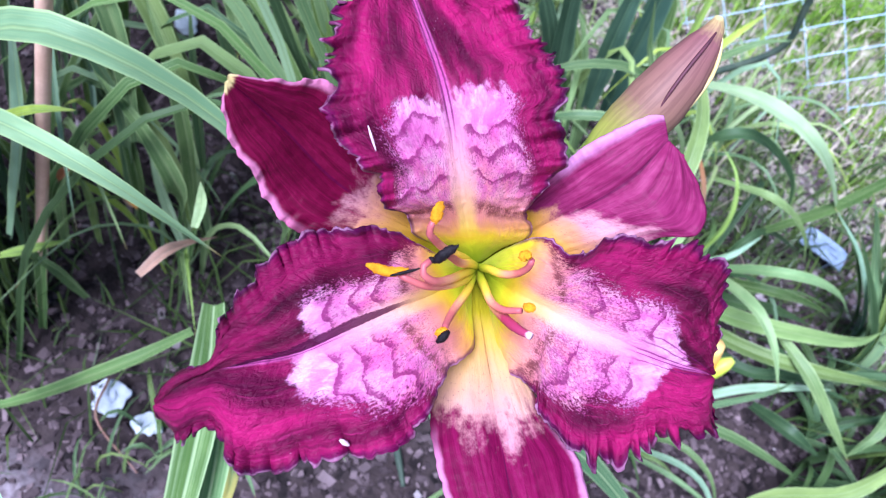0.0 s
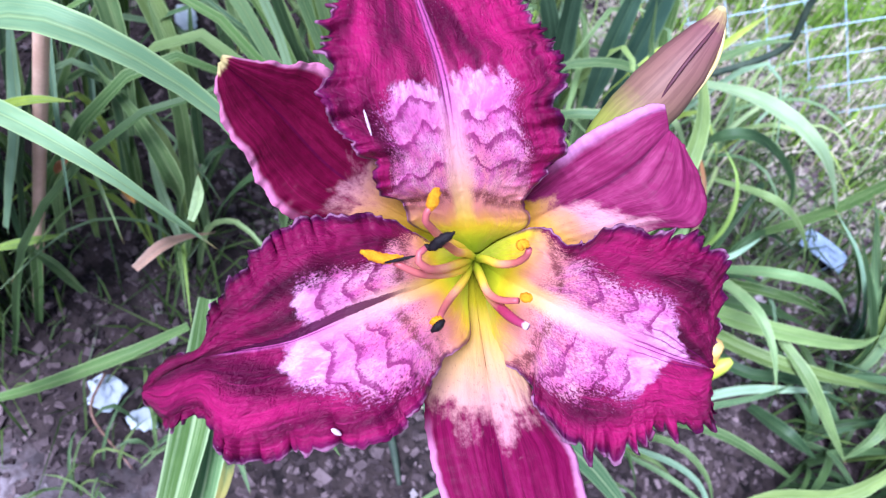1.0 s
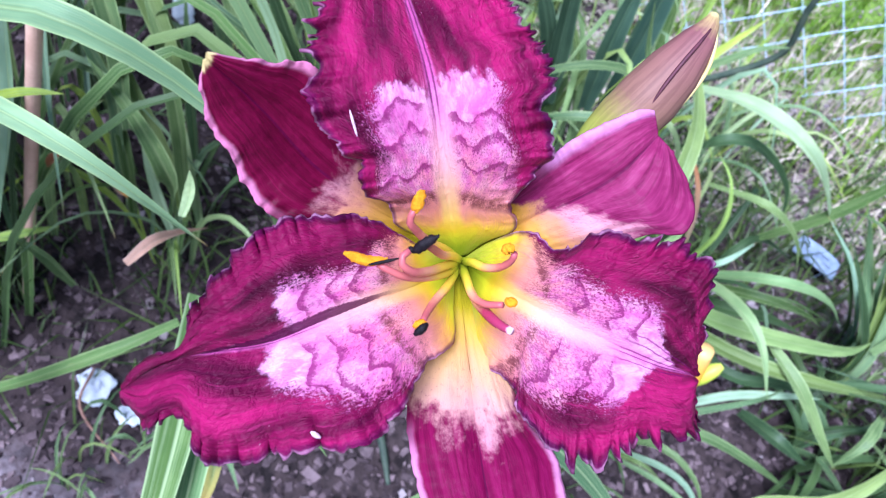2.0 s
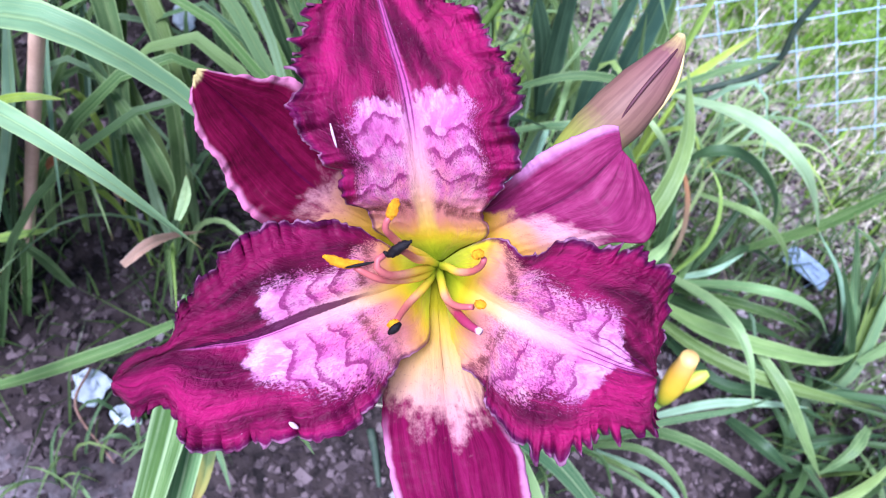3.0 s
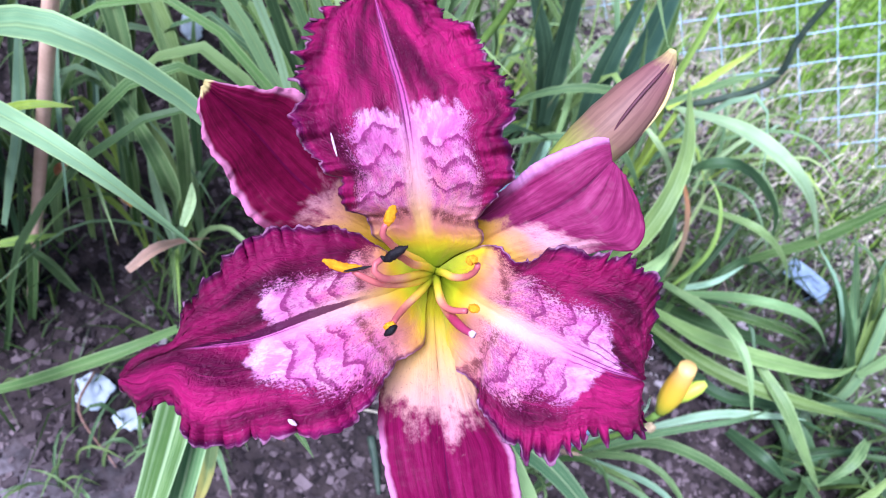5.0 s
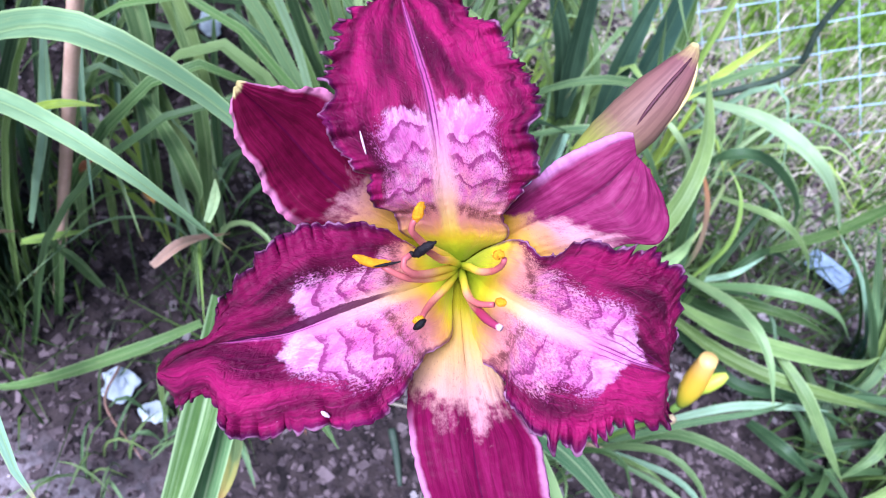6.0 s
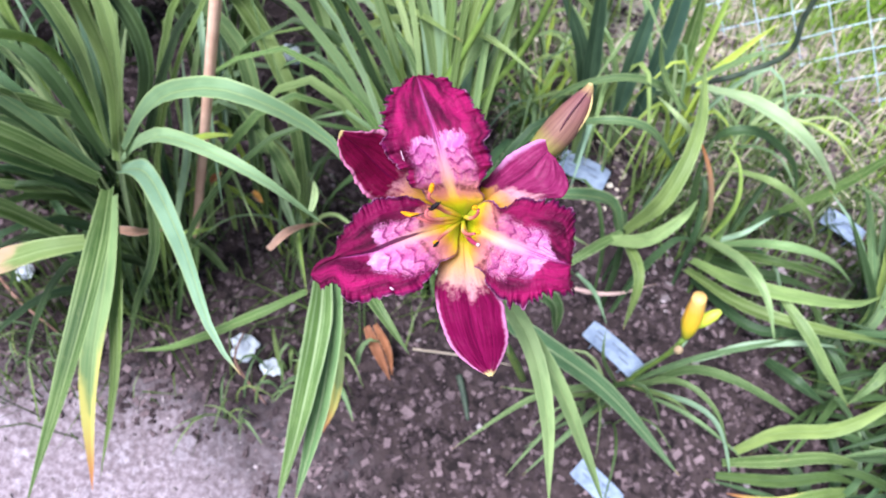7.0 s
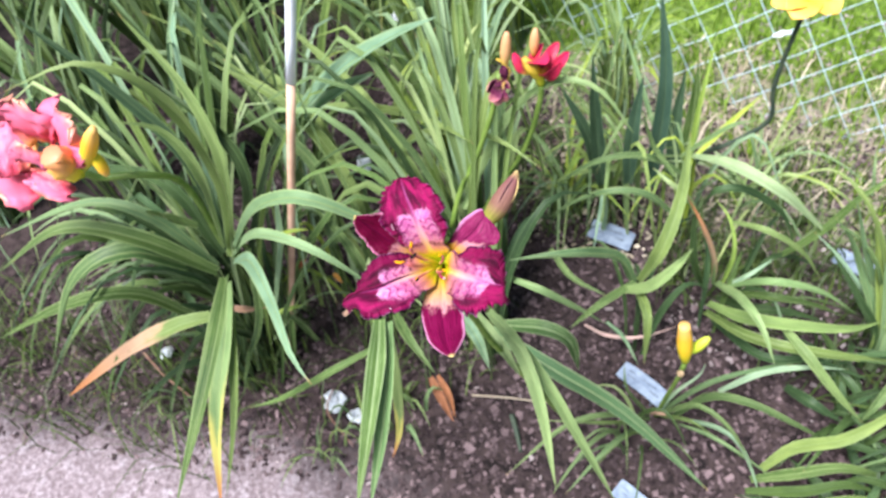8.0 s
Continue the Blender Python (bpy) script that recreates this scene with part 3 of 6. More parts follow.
# ---- mesh helpers ----
def rise(x, y):
    """Height of the ground: the bed climbs gently away from the path."""
    yy = max(-0.6, min(y, 1.6))
    xx = max(-1.5, min(x, 1.5))
    dip = max(0.0, min(1.0, (x - 0.25) / 0.3)) * max(0.0, min(1.0, (y - 0.7) / 0.35))
    return -0.045 - 0.06 * xx + 0.15 * yy - 0.035 * dip + 0.008 * noise.noise((x * 6, y * 6, 0)) + 0.003 * noise.noise((x * 25, y * 25, 3))


def mesh_of(name, verts, faces, material, uvs=None, smooth=True):
    me = bpy.data.meshes.new(name)
    me.from_pydata([tuple(v) for v in verts], [], faces)
    me.materials.append(material)
    if uvs:
        layer = me.uv_layers.new(name="UVMap")
        for lp in me.loops:
            layer.data[lp.index].uv = uvs[lp.vertex_index]
    for p in me.polygons:
        p.use_smooth = smooth
    me.update()
    return me


def part(name, me, parent, label=""):
    ob = new(name, me)
    ob.parent = parent
    return tagged(ob, label) if label else ob


def thing(name, label, category, m=None, group="", kind=""):
    ob = new(name)
    ob.empty_display_size = 0.02
    if m is not None:
        ob.matrix_world = m
    return tagged(ob, label, category, group, kind)


def curve_at(points, t):
    """A smooth curve through the points, evenly by their distances; t from 0 to 1."""
    pts = [Vector(p) for p in points]
    lens = [max((b - a).length, 1e-6) ** 0.8 for a, b in zip(pts, pts[1:])]
    goal, i = t * sum(lens), 0
    while i < len(lens) - 1 and goal > lens[i]:
        goal -= lens[i]
        i += 1
    k = min(1.0, goal / lens[i])
    p1, p2 = pts[i], pts[i + 1]
    p0 = pts[i - 1] if i else p1 * 2 - p2
    p3 = pts[i + 2] if i + 2 < len(pts) else p2 * 2 - p1
    return 0.5 * (p1 * 2 + (p2 - p0) * k + (p0 * 2 - p1 * 5 + p2 * 4 - p3) * k * k + (p1 * 3 - p0 - p2 * 3 + p3) * k * k * k)


def tube_mesh(name, points, radii, material, rings=14, sides=8, flat=1.0, closed=True):
    """A round rod along a smooth curve; radii are spread evenly along it."""
    verts, faces, uvs = [], [], []
    for i in range(rings + 1):
        t = i / rings
        c = curve_at(points, t)
        d = (curve_at(points, min(1, t + 0.02)) - curve_at(points, max(0, t - 0.02))).normalized()
        a = d.cross(Vector((0.31, 0.17, 0.93)))
        a = a.normalized() if a.length > 0.05 else d.cross(Vector((1, 0, 0))).normalized()
        b = d.cross(a)
        q = t * (len(radii) - 1)
        j = min(int(q), len(radii) - 2)
        r = radii[j] + (radii[j + 1] - radii[j]) * (q - j)
        for s in range(sides):
            w = 2 * math.pi * s / sides
            verts.append(c + a * (r * math.cos(w)) + b * (r * flat * math.sin(w)))
            uvs.append((s / sides, t))
    for i in range(rings):
        for s in range(sides):
            k = (s + 1) % sides
            faces.append((i * sides + s, i * sides + k, (i + 1) * sides + k, (i + 1) * sides + s))
    if closed:
        faces.append(tuple(range(sides))[::-1])
        faces.append(tuple(rings * sides + s for s in range(sides)))
    return mesh_of(name, verts, faces, material, uvs)


def blade_mesh(points, width, material, rows=16, fold=0.55, start=0.6, turn=0.0, face=(0.0, -0.45, 1.0)):
    """A strap leaf, keeled along its middle, tapering to a point."""
    verts, faces, uvs = [], [], []
    cols = (-1.0, -0.5, 0.0, 0.0, 0.5, 1.0)
    wob = random.uniform(0, 40)
    for i in range(rows + 1):
        t = i / rows
        c = curve_at(points, t)
        d = (curve_at(points, min(1, t + 0.03)) - curve_at(points, max(0, t - 0.03))).normalized()
        f = Vector(face)
        f = (f - d * f.dot(d))
        f = f.normalized() if f.length > 0.05 else Vector((0, -1, 0))
        f = Matrix.Rotation(turn * (t - 0.3) + 0.16 * noise.noise((t * 2.2, wob, 0)), 3, d) @ f
        a = d.cross(f).normalized()
        w = 0.5 * width * min(1.0, start + 1.6 * t) * max(0.02, 1 - max(0, (t - 0.30) / 0.70) ** 1.9)
        w *= 1 + 0.06 * noise.noise((t * 7, wob, 5))
        for s in cols:
            p = c + a * (s * w) + f * (fold * w * (abs(s) - 0.35)) + f * (0.05 * width * noise.noise((t * 6 + s, wob, 9)))
            verts.append(p)
            uvs.append((0.5 + 0.5 * s, t))
    n = len(cols)
    for i in range(rows):
        for s in (0, 1, 3, 4):
            faces.append((i * n + s, i * n + s + 1, (i + 1) * n + s + 1, (i + 1) * n + s))
    return mesh_of("leaf", verts, faces, material, uvs)


def blade(plant, material, width, *points):
    return part("leaf", blade_mesh(points, 0.74 * width, material, turn=random.uniform(-0.5, 0.5)), plant)


def fan(plant, base, count, reach, height, width, material, heading=0.0, spread=math.pi, seed=0, rows=12):
    """Arching leaves that rise from one crown and bend over, all round it or within a spread of headings."""
    rng = random.Random(seed)
    bx, by = base
    bz = rise(bx, by)
    for i in range(count):
        a = heading + rng.uniform(-spread, spread)
        r, h = reach * rng.uniform(0.55, 1.15), height * rng.uniform(0.6, 1.15)
        ux, uy = math.cos(a), math.sin(a)
        sx, sy = bx + rng.uniform(-0.025, 0.025), by + rng.uniform(-0.025, 0.025)
        droop = rng.uniform(0.35, 0.95)
        pts = ((sx, sy, bz - 0.01), (sx + ux * r * 0.16, sy + uy * r * 0.16, bz + h * 0.62), (sx + ux * r * 0.5, sy + uy * r * 0.5, bz + h), (sx + ux * r * 0.85, sy + uy * r * 0.85, bz + h * (0.45 + 0.5 * droop)), (sx + ux * r, sy + uy * r, bz + max(0.02, h * (droop - 0.08))))
        mat = material[rng.randrange(len(material))] if isinstance(material, tuple) else material
        part("leaf", blade_mesh(pts, width * rng.uniform(0.5, 1.2), mat, rows=rows, face=(ux * 0.3, uy * 0.3 - 0.3, 1.0), turn=rng.uniform(-0.7, 0.7)), plant)


# ---- ground ----
def ground_sheet():
    xs = [-300, -60, -12, -4, -2.4] + [-1.7 + 0.035 * i for i in range(98)] + [2.4, 4, 12, 60, 300]
    ys = [-300, -60, -12, -4, -1.4] + [-0.7 + 0.035 * i for i in range(80)] + [3.0, 5, 12, 60, 300]
    verts = [(x, y, rise(x, y)) for y in ys for x in xs]
    w = len(xs)
    faces = [(j * w + i, j * w + i + 1, (j + 1) * w + i + 1, (j + 1) * w + i) for j in range(len(ys) - 1) for i in range(w - 1)]
    return mesh_of("ground", verts, faces, SOIL)


tagged(new("ground", ground_sheet()), "dark bark-mulched bed, pale dirt path and lawn", "ground", kind="structure")


def scatter(name, count, area, sizes, material, label, seed, flat=0.45):
    """Loose chips or stones lying on the ground, as one heap of small uneven pieces."""
    rng = random.Random(seed)
    verts, faces = [], []
    for _ in range(count):
        x, y = area(rng)
        size = rng.uniform(*sizes) * rng.uniform(0.6, 1.2)
        z = rise(x, y) + size * 0.10
        m = Matrix.Translation((x, y, z)) @ Euler((rng.uniform(-0.5, 0.5), rng.uniform(-0.5, 0.5), rng.uniform(0, 6.3))).to_matrix().to_4x4()
        sx, sy, sz = size * rng.uniform(0.7, 1.5), size * rng.uniform(0.4, 0.9), size * flat * rng.uniform(0.5, 1.0)
        k = len(verts)
        for a, b, c in ((-1, -1, -1), (1, -1, -1), (1, 1, -1), (-1, 1, -1), (-1, -1, 1), (1, -1, 1), (1, 1, 1), (-1, 1, 1)):
            j = rng.uniform(0.55, 1.0)
            verts.append(m @ Vector((a * sx * 0.5 * j, b * sy * 0.5 * rng.uniform(0.5, 1), c * sz * 0.5 * rng.uniform(0.4, 1))))
        faces += [tuple(k + q for q in f) for f in ((0, 3, 2, 1), (4, 5, 6, 7), (0, 1, 5, 4), (1, 2, 6, 5), (2, 3, 7, 6), (3, 0, 4, 7))]
    return tagged(new(name, mesh_of(name, verts, faces, material, smooth=False)), label, "mulch" if "chip" in name else "litter" if "litter" in name else "stones", kind="stuff")


def bed_area(rng):
    while True:
        x, y = rng.uniform(-0.75, 0.85), rng.uniform(0.05, 1.0)
        if x > -0.12 or y > 0.215 + 0.17 * x + rng.uniform(-0.03, 0.05):
            return x, y


scatter("bark_chips", 34000, bed_area, (0.003, 0.0115), CHIPS, "purplish brown bark chips strewn over the bed", 3)
scatter("path_gravel", 1800, lambda r: (r.uniform(-1.1, -0.02), r.uniform(-0.25, 0.2)), (0.002, 0.006), STONES, "pale gravel and grit lying on the dirt path", 4)
scatter("loose_pebbles", 160, bed_area, (0.006, 0.014), STONES, "pale pinkish pebbles among the dark bark", 5, 0.7)


def grass_mesh(name, count, area, length, width, material, seed, lean=0.6):
    rng = random.Random(seed)
    verts, faces = [], []
    for _ in range(count):
        x, y = area(rng)
        z, a, h = rise(x, y), rng.uniform(0, 6.3), rng.uniform(*length)
        ux, uy = math.cos(a), math.sin(a)
        l = h * rng.uniform(0.1, lean)
        w = width * rng.uniform(0.6, 1.2)
        k = len(verts)
        for t in (0.0, 0.55):
            q = l * t * t
            for s in (-0.5, 0.5):
                verts.append((x + ux * q - uy * w * s, y + uy * q + ux * w * s, z + h * t))
        verts.append((x + ux * l, y + uy * l, z + h * (0.95 - 0.3 * l / h)))
        faces += [(k, k + 1, k + 3, k + 2), (k + 2, k + 3, k + 4)]
    return mesh_of(name, verts, faces, material)


def clumps(centres, r):
    def area(rng):
        cx, cy, cr = centres[rng.randrange(len(centres))]
        a, d = rng.uniform(0, 6.3), cr * r * math.sqrt(rng.random())
        return cx + d * math.cos(a), cy + d * math.sin(a)
    return area


scatter("turf_debris", 6500, lambda r: (r.uniform(0.22, 1.3), r.uniform(0.50, 1.35)), (0.003, 0.010), STONES, "grey pink grit and bark bits in the dry turf", 6)

scatter("leaf_litter", 1500, lambda r: (r.uniform(-0.15, 0.32), r.uniform(0.62, 1.15)), (0.004, 0.012), STRAW, "pale dry leaf litter under the iris and grass", 7, 0.2)

FENCE_AT, FENCE_ALONG, FENCE_UP = Vector((0.383, 1.022, 0.168)), Vector((0.859, 0.131, 0.494)), Vector((-0.541, 0.236, 0.807))


def lawn_area(rng):
    while True:
        x, y = rng.uniform(-1.6, 2.2), rng.uniform(0.9, 3.2)
        if y > 1.10 + 0.15 * (x - 0.4) + rng.uniform(-0.05, 0.05) and y + 0.35 * x > 1.05:
            return x, y


def dry_area(rng):
    while True:
        x, y = rng.uniform(0.15, 1.3), rng.uniform(0.72, 1.9)
        if y < 1.18 + 0.15 * (x - 0.4) and y + 0.35 * x > 0.98:
            return x, y


tagged(new("lawn_grass", grass_mesh("lawn_grass", 30000, lawn_area, (0.02, 0.06), 0.0035, TURF, 11)), "bright green mown grass behind the netting", "grass", kind="stuff")
tagged(new("dry_turf", grass_mesh("dry_turf", 2600, dry_area, (0.012, 0.05), 0.0024, STRAW, 12, 1.6)), "dry straw-coloured grass along the netting", "grass", kind="stuff")
tagged(new("sparse_turf", grass_mesh("sparse_turf", 3600, dry_area, (0.015, 0.055), 0.003, TURF, 13, 0.9)), "thin green grass among dry straw", "grass", kind="stuff")
tagged(new("weed_grass", grass_mesh("weed_grass", 750, clumps([(-0.25, 0.36, 0.14), (-0.1, 0.42, 0.12), (-0.38, 0.3, 0.12), (-0.6, 0.20, 0.12), (-0.48, 0.22, 0.12), (-0.36, 0.22, 0.1), (-0.72, 0.22, 0.1)], 1.0), (0.02, 0.13), 0.0020, GRASS, 14, 1.3)), "fine weed grass growing between the daylily clumps", "grass", kind="stuff")

tagged(new("meadow_grass", grass_mesh("meadow_grass", 1100, clumps([(0.42, 0.62, 0.14), (0.55, 0.62, 0.16), (0.32, 0.72, 0.12), (0.62, 0.78, 0.16), (0.42, 0.78, 0.14), (0.25, 0.66, 0.08), (0.6, 0.42, 0.10), (0.0, 0.75, 0.12)], 1.0), (0.02, 0.10), 0.0032, GRASS, 15, 1.4)), "thin green grass growing through the right of the bed", "grass", kind="stuff")
tagged(new("dry_blades", grass_mesh("dry_blades", 260, clumps([(0.6, 0.78, 0.14), (0.05, 0.78, 0.12), (0.3, 0.8, 0.14)], 1.0), (0.02, 0.09), 0.0024, STRAW, 16, 2.0)), "dry straw-coloured blades lying between the clumps", "grass", kind="stuff")

# ---- the large flower ----
flower = thing("daylily_flower", "large open wine-red daylily with pale pink eye and yellow throat", "flower", pose(0.0499, 0.1609, 0.5184, 37.15, -12.76, 16.84))


def petal_mesh(mid, left, right, material, bulge, ruffle, seed, rows=150, cols=60, groove=0.45, crimps=((), ())):
    """A petal from its midrib and its two edges (millimetres), swelling between them, with a waved margin.
    crimps: for each edge the stretches that are tightly pleated, as (from, to, how strongly)."""
    verts, faces, uvs = [], [], []
    for i in range(rows + 1):
        t = i / rows
        m, l, r = curve_at(mid, t), curve_at(left, t), curve_at(right, t)
        for j in range(cols + 1):
            a = -1 + 2 * j / cols
            e, k = (l, -a) if a < 0 else (r, a)
            p = m.lerp(e, k)
            out = (e - m)
            out = out.normalized() if out.length > 0.01 else Vector((1, 0, 0))
            grow = min(1.0, t * 3.2) * min(1.0, (1.0 - t) * 8 + (0.8 if ruffle > 0.5 else 0.25))
            p.z += bulge * math.sin(math.pi * k) * grow - groove * math.exp(-(a / 0.07) ** 2) * grow
            q = t * 21 + seed * 3.1 + (7.7 if a > 0 else 0)
            fr = noise.noise((q * 0.9, seed, 2)) + 0.7 * noise.noise((q * 2.3, seed, 5))
            w = max(0.0, (k - 0.55) / 0.45) ** 2 * ruffle * grow
            hem = max(0.0, (k - 0.80) / 0.20) ** 1.5 * ruffle * grow
            calm = min(1.0, max(0.0, (t - 0.12) / 0.35))
            w, hem = w * calm, hem * calm
            crimp = 0.10 + max(0.0, 0.4 * noise.noise((q * 0.45, seed, 11)))
            for t0, t1, amount in crimps[a > 0]:
                crimp += amount * min(1.0, max(0.0, min(t - t0, t1 - t) / 0.03 + 0.5))
            pace = q * (6.2 + 2.8 * noise.noise((q * 0.2, seed, 17))) + 3 * fr
            tooth = math.sin(pace)
            p.z += 2.2 * w * fr + 1.7 * w * math.sin(q * 3.1 + 3 * fr) + 0.9 * hem * crimp * tooth
            p += out * (1.2 * w * noise.noise((q * 2.8, seed, 8)) + 0.5 * w * math.sin(q * 4.2 + 1 + 2 * fr) + 0.7 * hem * crimp * math.sin(pace + 1.3))
            p.z += (2.3 * noise.noise((p.x * 0.075, p.y * 0.075, seed)) + 1.0 * noise.noise((p.x * 0.17, p.y * 0.17, seed)) + 0.55 * noise.noise((a * 9, t * 2.5, seed + 9)) * min(1.0, 2 * t)) * grow * min(1.0, 2.2 * k) + 0.16 * noise.noise((p.x * 0.7, p.y * 0.7, seed))
            wrinkle = 1 - abs(noise.noise((p.x * 0.20 + p.y * 0.12, p.y * 0.34 - p.x * 0.10, seed + 4))) * 4
            p.z += 0.42 * max(0.0, wrinkle) * ruffle * grow * min(1.0, max(0.0, 2.2 * k - 0.5) + max(0.0, 2 * t - 1.1))
            verts.append(p * 0.001)
            uvs.append((j / cols, t))
    w = cols + 1
    for i in range(rows):
        for j in range(cols):
            faces.append((i * w + j, i * w + j + 1, (i + 1) * w + j + 1, (i + 1) * w + j))
    return mesh_of("petal", verts, faces, material, uvs)


def add_petal(name, label, thick, *args, **kw):
    ob = part(name, petal_mesh(*args, **kw), flower, label)
    mod = ob.modifiers.new("thickness", "SOLIDIFY")
    mod.thickness, mod.offset = thick, -1.0
    return ob


add_petal("sepal", "wine-red sepal with pale crimped margin", 0.0005,
          [(-2.0, 2.5, -4.0), (-10.2, 8.1, 4.0), (-20.2, 13.9, 10.0), (-29.9, 21.1, 17.0), (-37.2, 30.3, 28.0), (-42.3, 35.8, 37.0), (-44.1, 37.6, 40.0)],
          [(-3.0, 1.1, -4.0), (-11.7, 4.7, 2.0), (-21.8, 6.8, 8.0), (-37.2, 10.3, 18.0), (-42.9, 17.9, 25.0), (-43.6, 22.4, 29.0), (-46.3, 27.0, 33.0), (-46.1, 32.8, 37.0), (-45.0, 36.9, 39.5)],
          [(-0.9, 4.6, -4.0), (-8.8, 13.5, 4.0), (-16.1, 24.8, 12.0), (-22.5, 34.9, 20.0), (-29.1, 39.9, 27.0), (-33.8, 38.8, 32.0), (-39.8, 38.5, 37.0), (-42.8, 38.8, 39.0), (-43.9, 38.8, 40.0)],
          SEPAL, 1.0, 0.30, 1)
add_petal("sepal", "magenta sepal with pale rim and yellow base", 0.0005,
          [(2.2, 2.5, -6.0), (10.2, 6.8, 1.0), (17.9, 10.7, 7.0), (25.1, 13.8, 12.0), (32.3, 18.1, 15.0), (37.2, 22.5, 16.0), (41.3, 26.4, 14.5)],
          [(1.2, 4.6, -5.0), (8.8, 14.3, 2.0), (13.3, 17.4, 6.0), (19.3, 22.4, 10.0), (23.3, 25.8, 13.0), (30.3, 29.2, 15.5), (37.0, 31.5, 16.0), (40.3, 31.5, 15.0)],
          [(3.3, 0.3, -6.0), (12.0, 0.8, -2.0), (20.0, 0.5, 2.0), (28.0, 2.0, 7.0), (38.8, 5.7, 13.0), (46.0, 5.9, 14.5), (49.2, 10.8, 14.0), (47.8, 17.0, 14.5), (44.0, 23.1, 15.0)],
          SEPAL_WARM, 1.2, 0.12, 2)
add_petal("sepal", "drooping wine-red sepal with pale rim", 0.0005,
          [(0.1, -0.9, -12.0), (0.2, -3.5, -6.0), (0.6, -12.3, 2.0), (1.7, -24.2, 12.0), (2.6, -34.9, 20.0), (4.3, -45.7, 28.0), (7.6, -55.1, 36.0), (11.7, -63.1, 43.0), (12.5, -65.0, 44.0)],
          [(-1.2, -0.9, -12.0), (-1.8, -3.5, -6.0), (-4.5, -11.8, 1.0), (-8.6, -17.9, 7.0), (-11.2, -25.5, 13.5), (-11.6, -32.2, 19.0), (-10.1, -39.8, 24.0), (-7.2, -47.9, 30.0), (-2.7, -55.1, 36.0), (4.2, -60.9, 41.0), (12.1, -64.8, 44.0)],
          [(1.5, -0.9, -12.0), (2.3, -3.5, -6.0), (4.7, -11.2, 0.0), (7.9, -21.1, 7.0), (10.7, -27.6, 12.0), (14.2, -34.2, 17.0), (17.7, -37.9, 20.0), (18.9, -44.3, 25.0), (19.7, -52.2, 32.0), (17.9, -57.5, 38.0), (12.9, -64.8, 44.0)],
          SEPAL_LOWER, 1.6, 0.22, 3)
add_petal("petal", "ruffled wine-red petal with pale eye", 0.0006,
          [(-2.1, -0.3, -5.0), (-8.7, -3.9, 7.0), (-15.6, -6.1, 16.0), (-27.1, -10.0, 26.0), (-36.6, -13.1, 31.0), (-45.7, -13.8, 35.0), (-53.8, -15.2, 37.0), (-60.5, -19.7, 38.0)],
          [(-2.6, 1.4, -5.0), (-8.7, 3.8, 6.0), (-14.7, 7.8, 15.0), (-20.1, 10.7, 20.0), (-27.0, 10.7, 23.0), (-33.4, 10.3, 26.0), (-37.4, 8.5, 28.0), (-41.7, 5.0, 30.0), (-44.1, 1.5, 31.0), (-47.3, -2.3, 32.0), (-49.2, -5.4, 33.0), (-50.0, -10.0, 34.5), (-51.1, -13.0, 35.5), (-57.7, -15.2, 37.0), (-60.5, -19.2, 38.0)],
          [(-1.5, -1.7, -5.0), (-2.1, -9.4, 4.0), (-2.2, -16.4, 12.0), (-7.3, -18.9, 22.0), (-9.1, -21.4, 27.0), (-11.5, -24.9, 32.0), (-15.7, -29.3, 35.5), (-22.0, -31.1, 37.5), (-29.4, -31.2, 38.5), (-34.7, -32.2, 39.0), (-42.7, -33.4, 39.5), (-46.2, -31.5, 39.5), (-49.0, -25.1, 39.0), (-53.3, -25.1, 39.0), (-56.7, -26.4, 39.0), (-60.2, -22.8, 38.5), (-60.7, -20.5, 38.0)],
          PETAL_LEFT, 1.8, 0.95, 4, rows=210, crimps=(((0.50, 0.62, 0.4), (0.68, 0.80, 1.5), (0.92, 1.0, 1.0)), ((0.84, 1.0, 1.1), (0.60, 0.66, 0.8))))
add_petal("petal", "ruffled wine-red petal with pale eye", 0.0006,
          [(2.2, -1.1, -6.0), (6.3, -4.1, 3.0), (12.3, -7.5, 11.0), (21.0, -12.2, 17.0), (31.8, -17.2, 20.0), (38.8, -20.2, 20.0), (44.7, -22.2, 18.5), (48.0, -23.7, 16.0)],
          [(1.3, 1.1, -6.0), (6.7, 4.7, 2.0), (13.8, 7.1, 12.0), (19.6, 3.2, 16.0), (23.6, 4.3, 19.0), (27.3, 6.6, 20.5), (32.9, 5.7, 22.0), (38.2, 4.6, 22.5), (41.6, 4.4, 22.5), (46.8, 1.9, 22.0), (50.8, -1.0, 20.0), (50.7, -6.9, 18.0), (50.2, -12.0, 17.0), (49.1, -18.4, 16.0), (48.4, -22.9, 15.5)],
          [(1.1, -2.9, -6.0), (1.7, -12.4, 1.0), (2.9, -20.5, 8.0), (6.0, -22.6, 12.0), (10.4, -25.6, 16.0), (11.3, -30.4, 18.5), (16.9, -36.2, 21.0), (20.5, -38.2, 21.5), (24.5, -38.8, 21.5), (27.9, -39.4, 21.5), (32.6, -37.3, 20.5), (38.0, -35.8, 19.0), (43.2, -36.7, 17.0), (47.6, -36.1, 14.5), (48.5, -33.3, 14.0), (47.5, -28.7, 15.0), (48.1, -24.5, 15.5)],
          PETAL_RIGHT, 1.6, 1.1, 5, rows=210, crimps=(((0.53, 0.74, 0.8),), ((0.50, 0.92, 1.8),)))
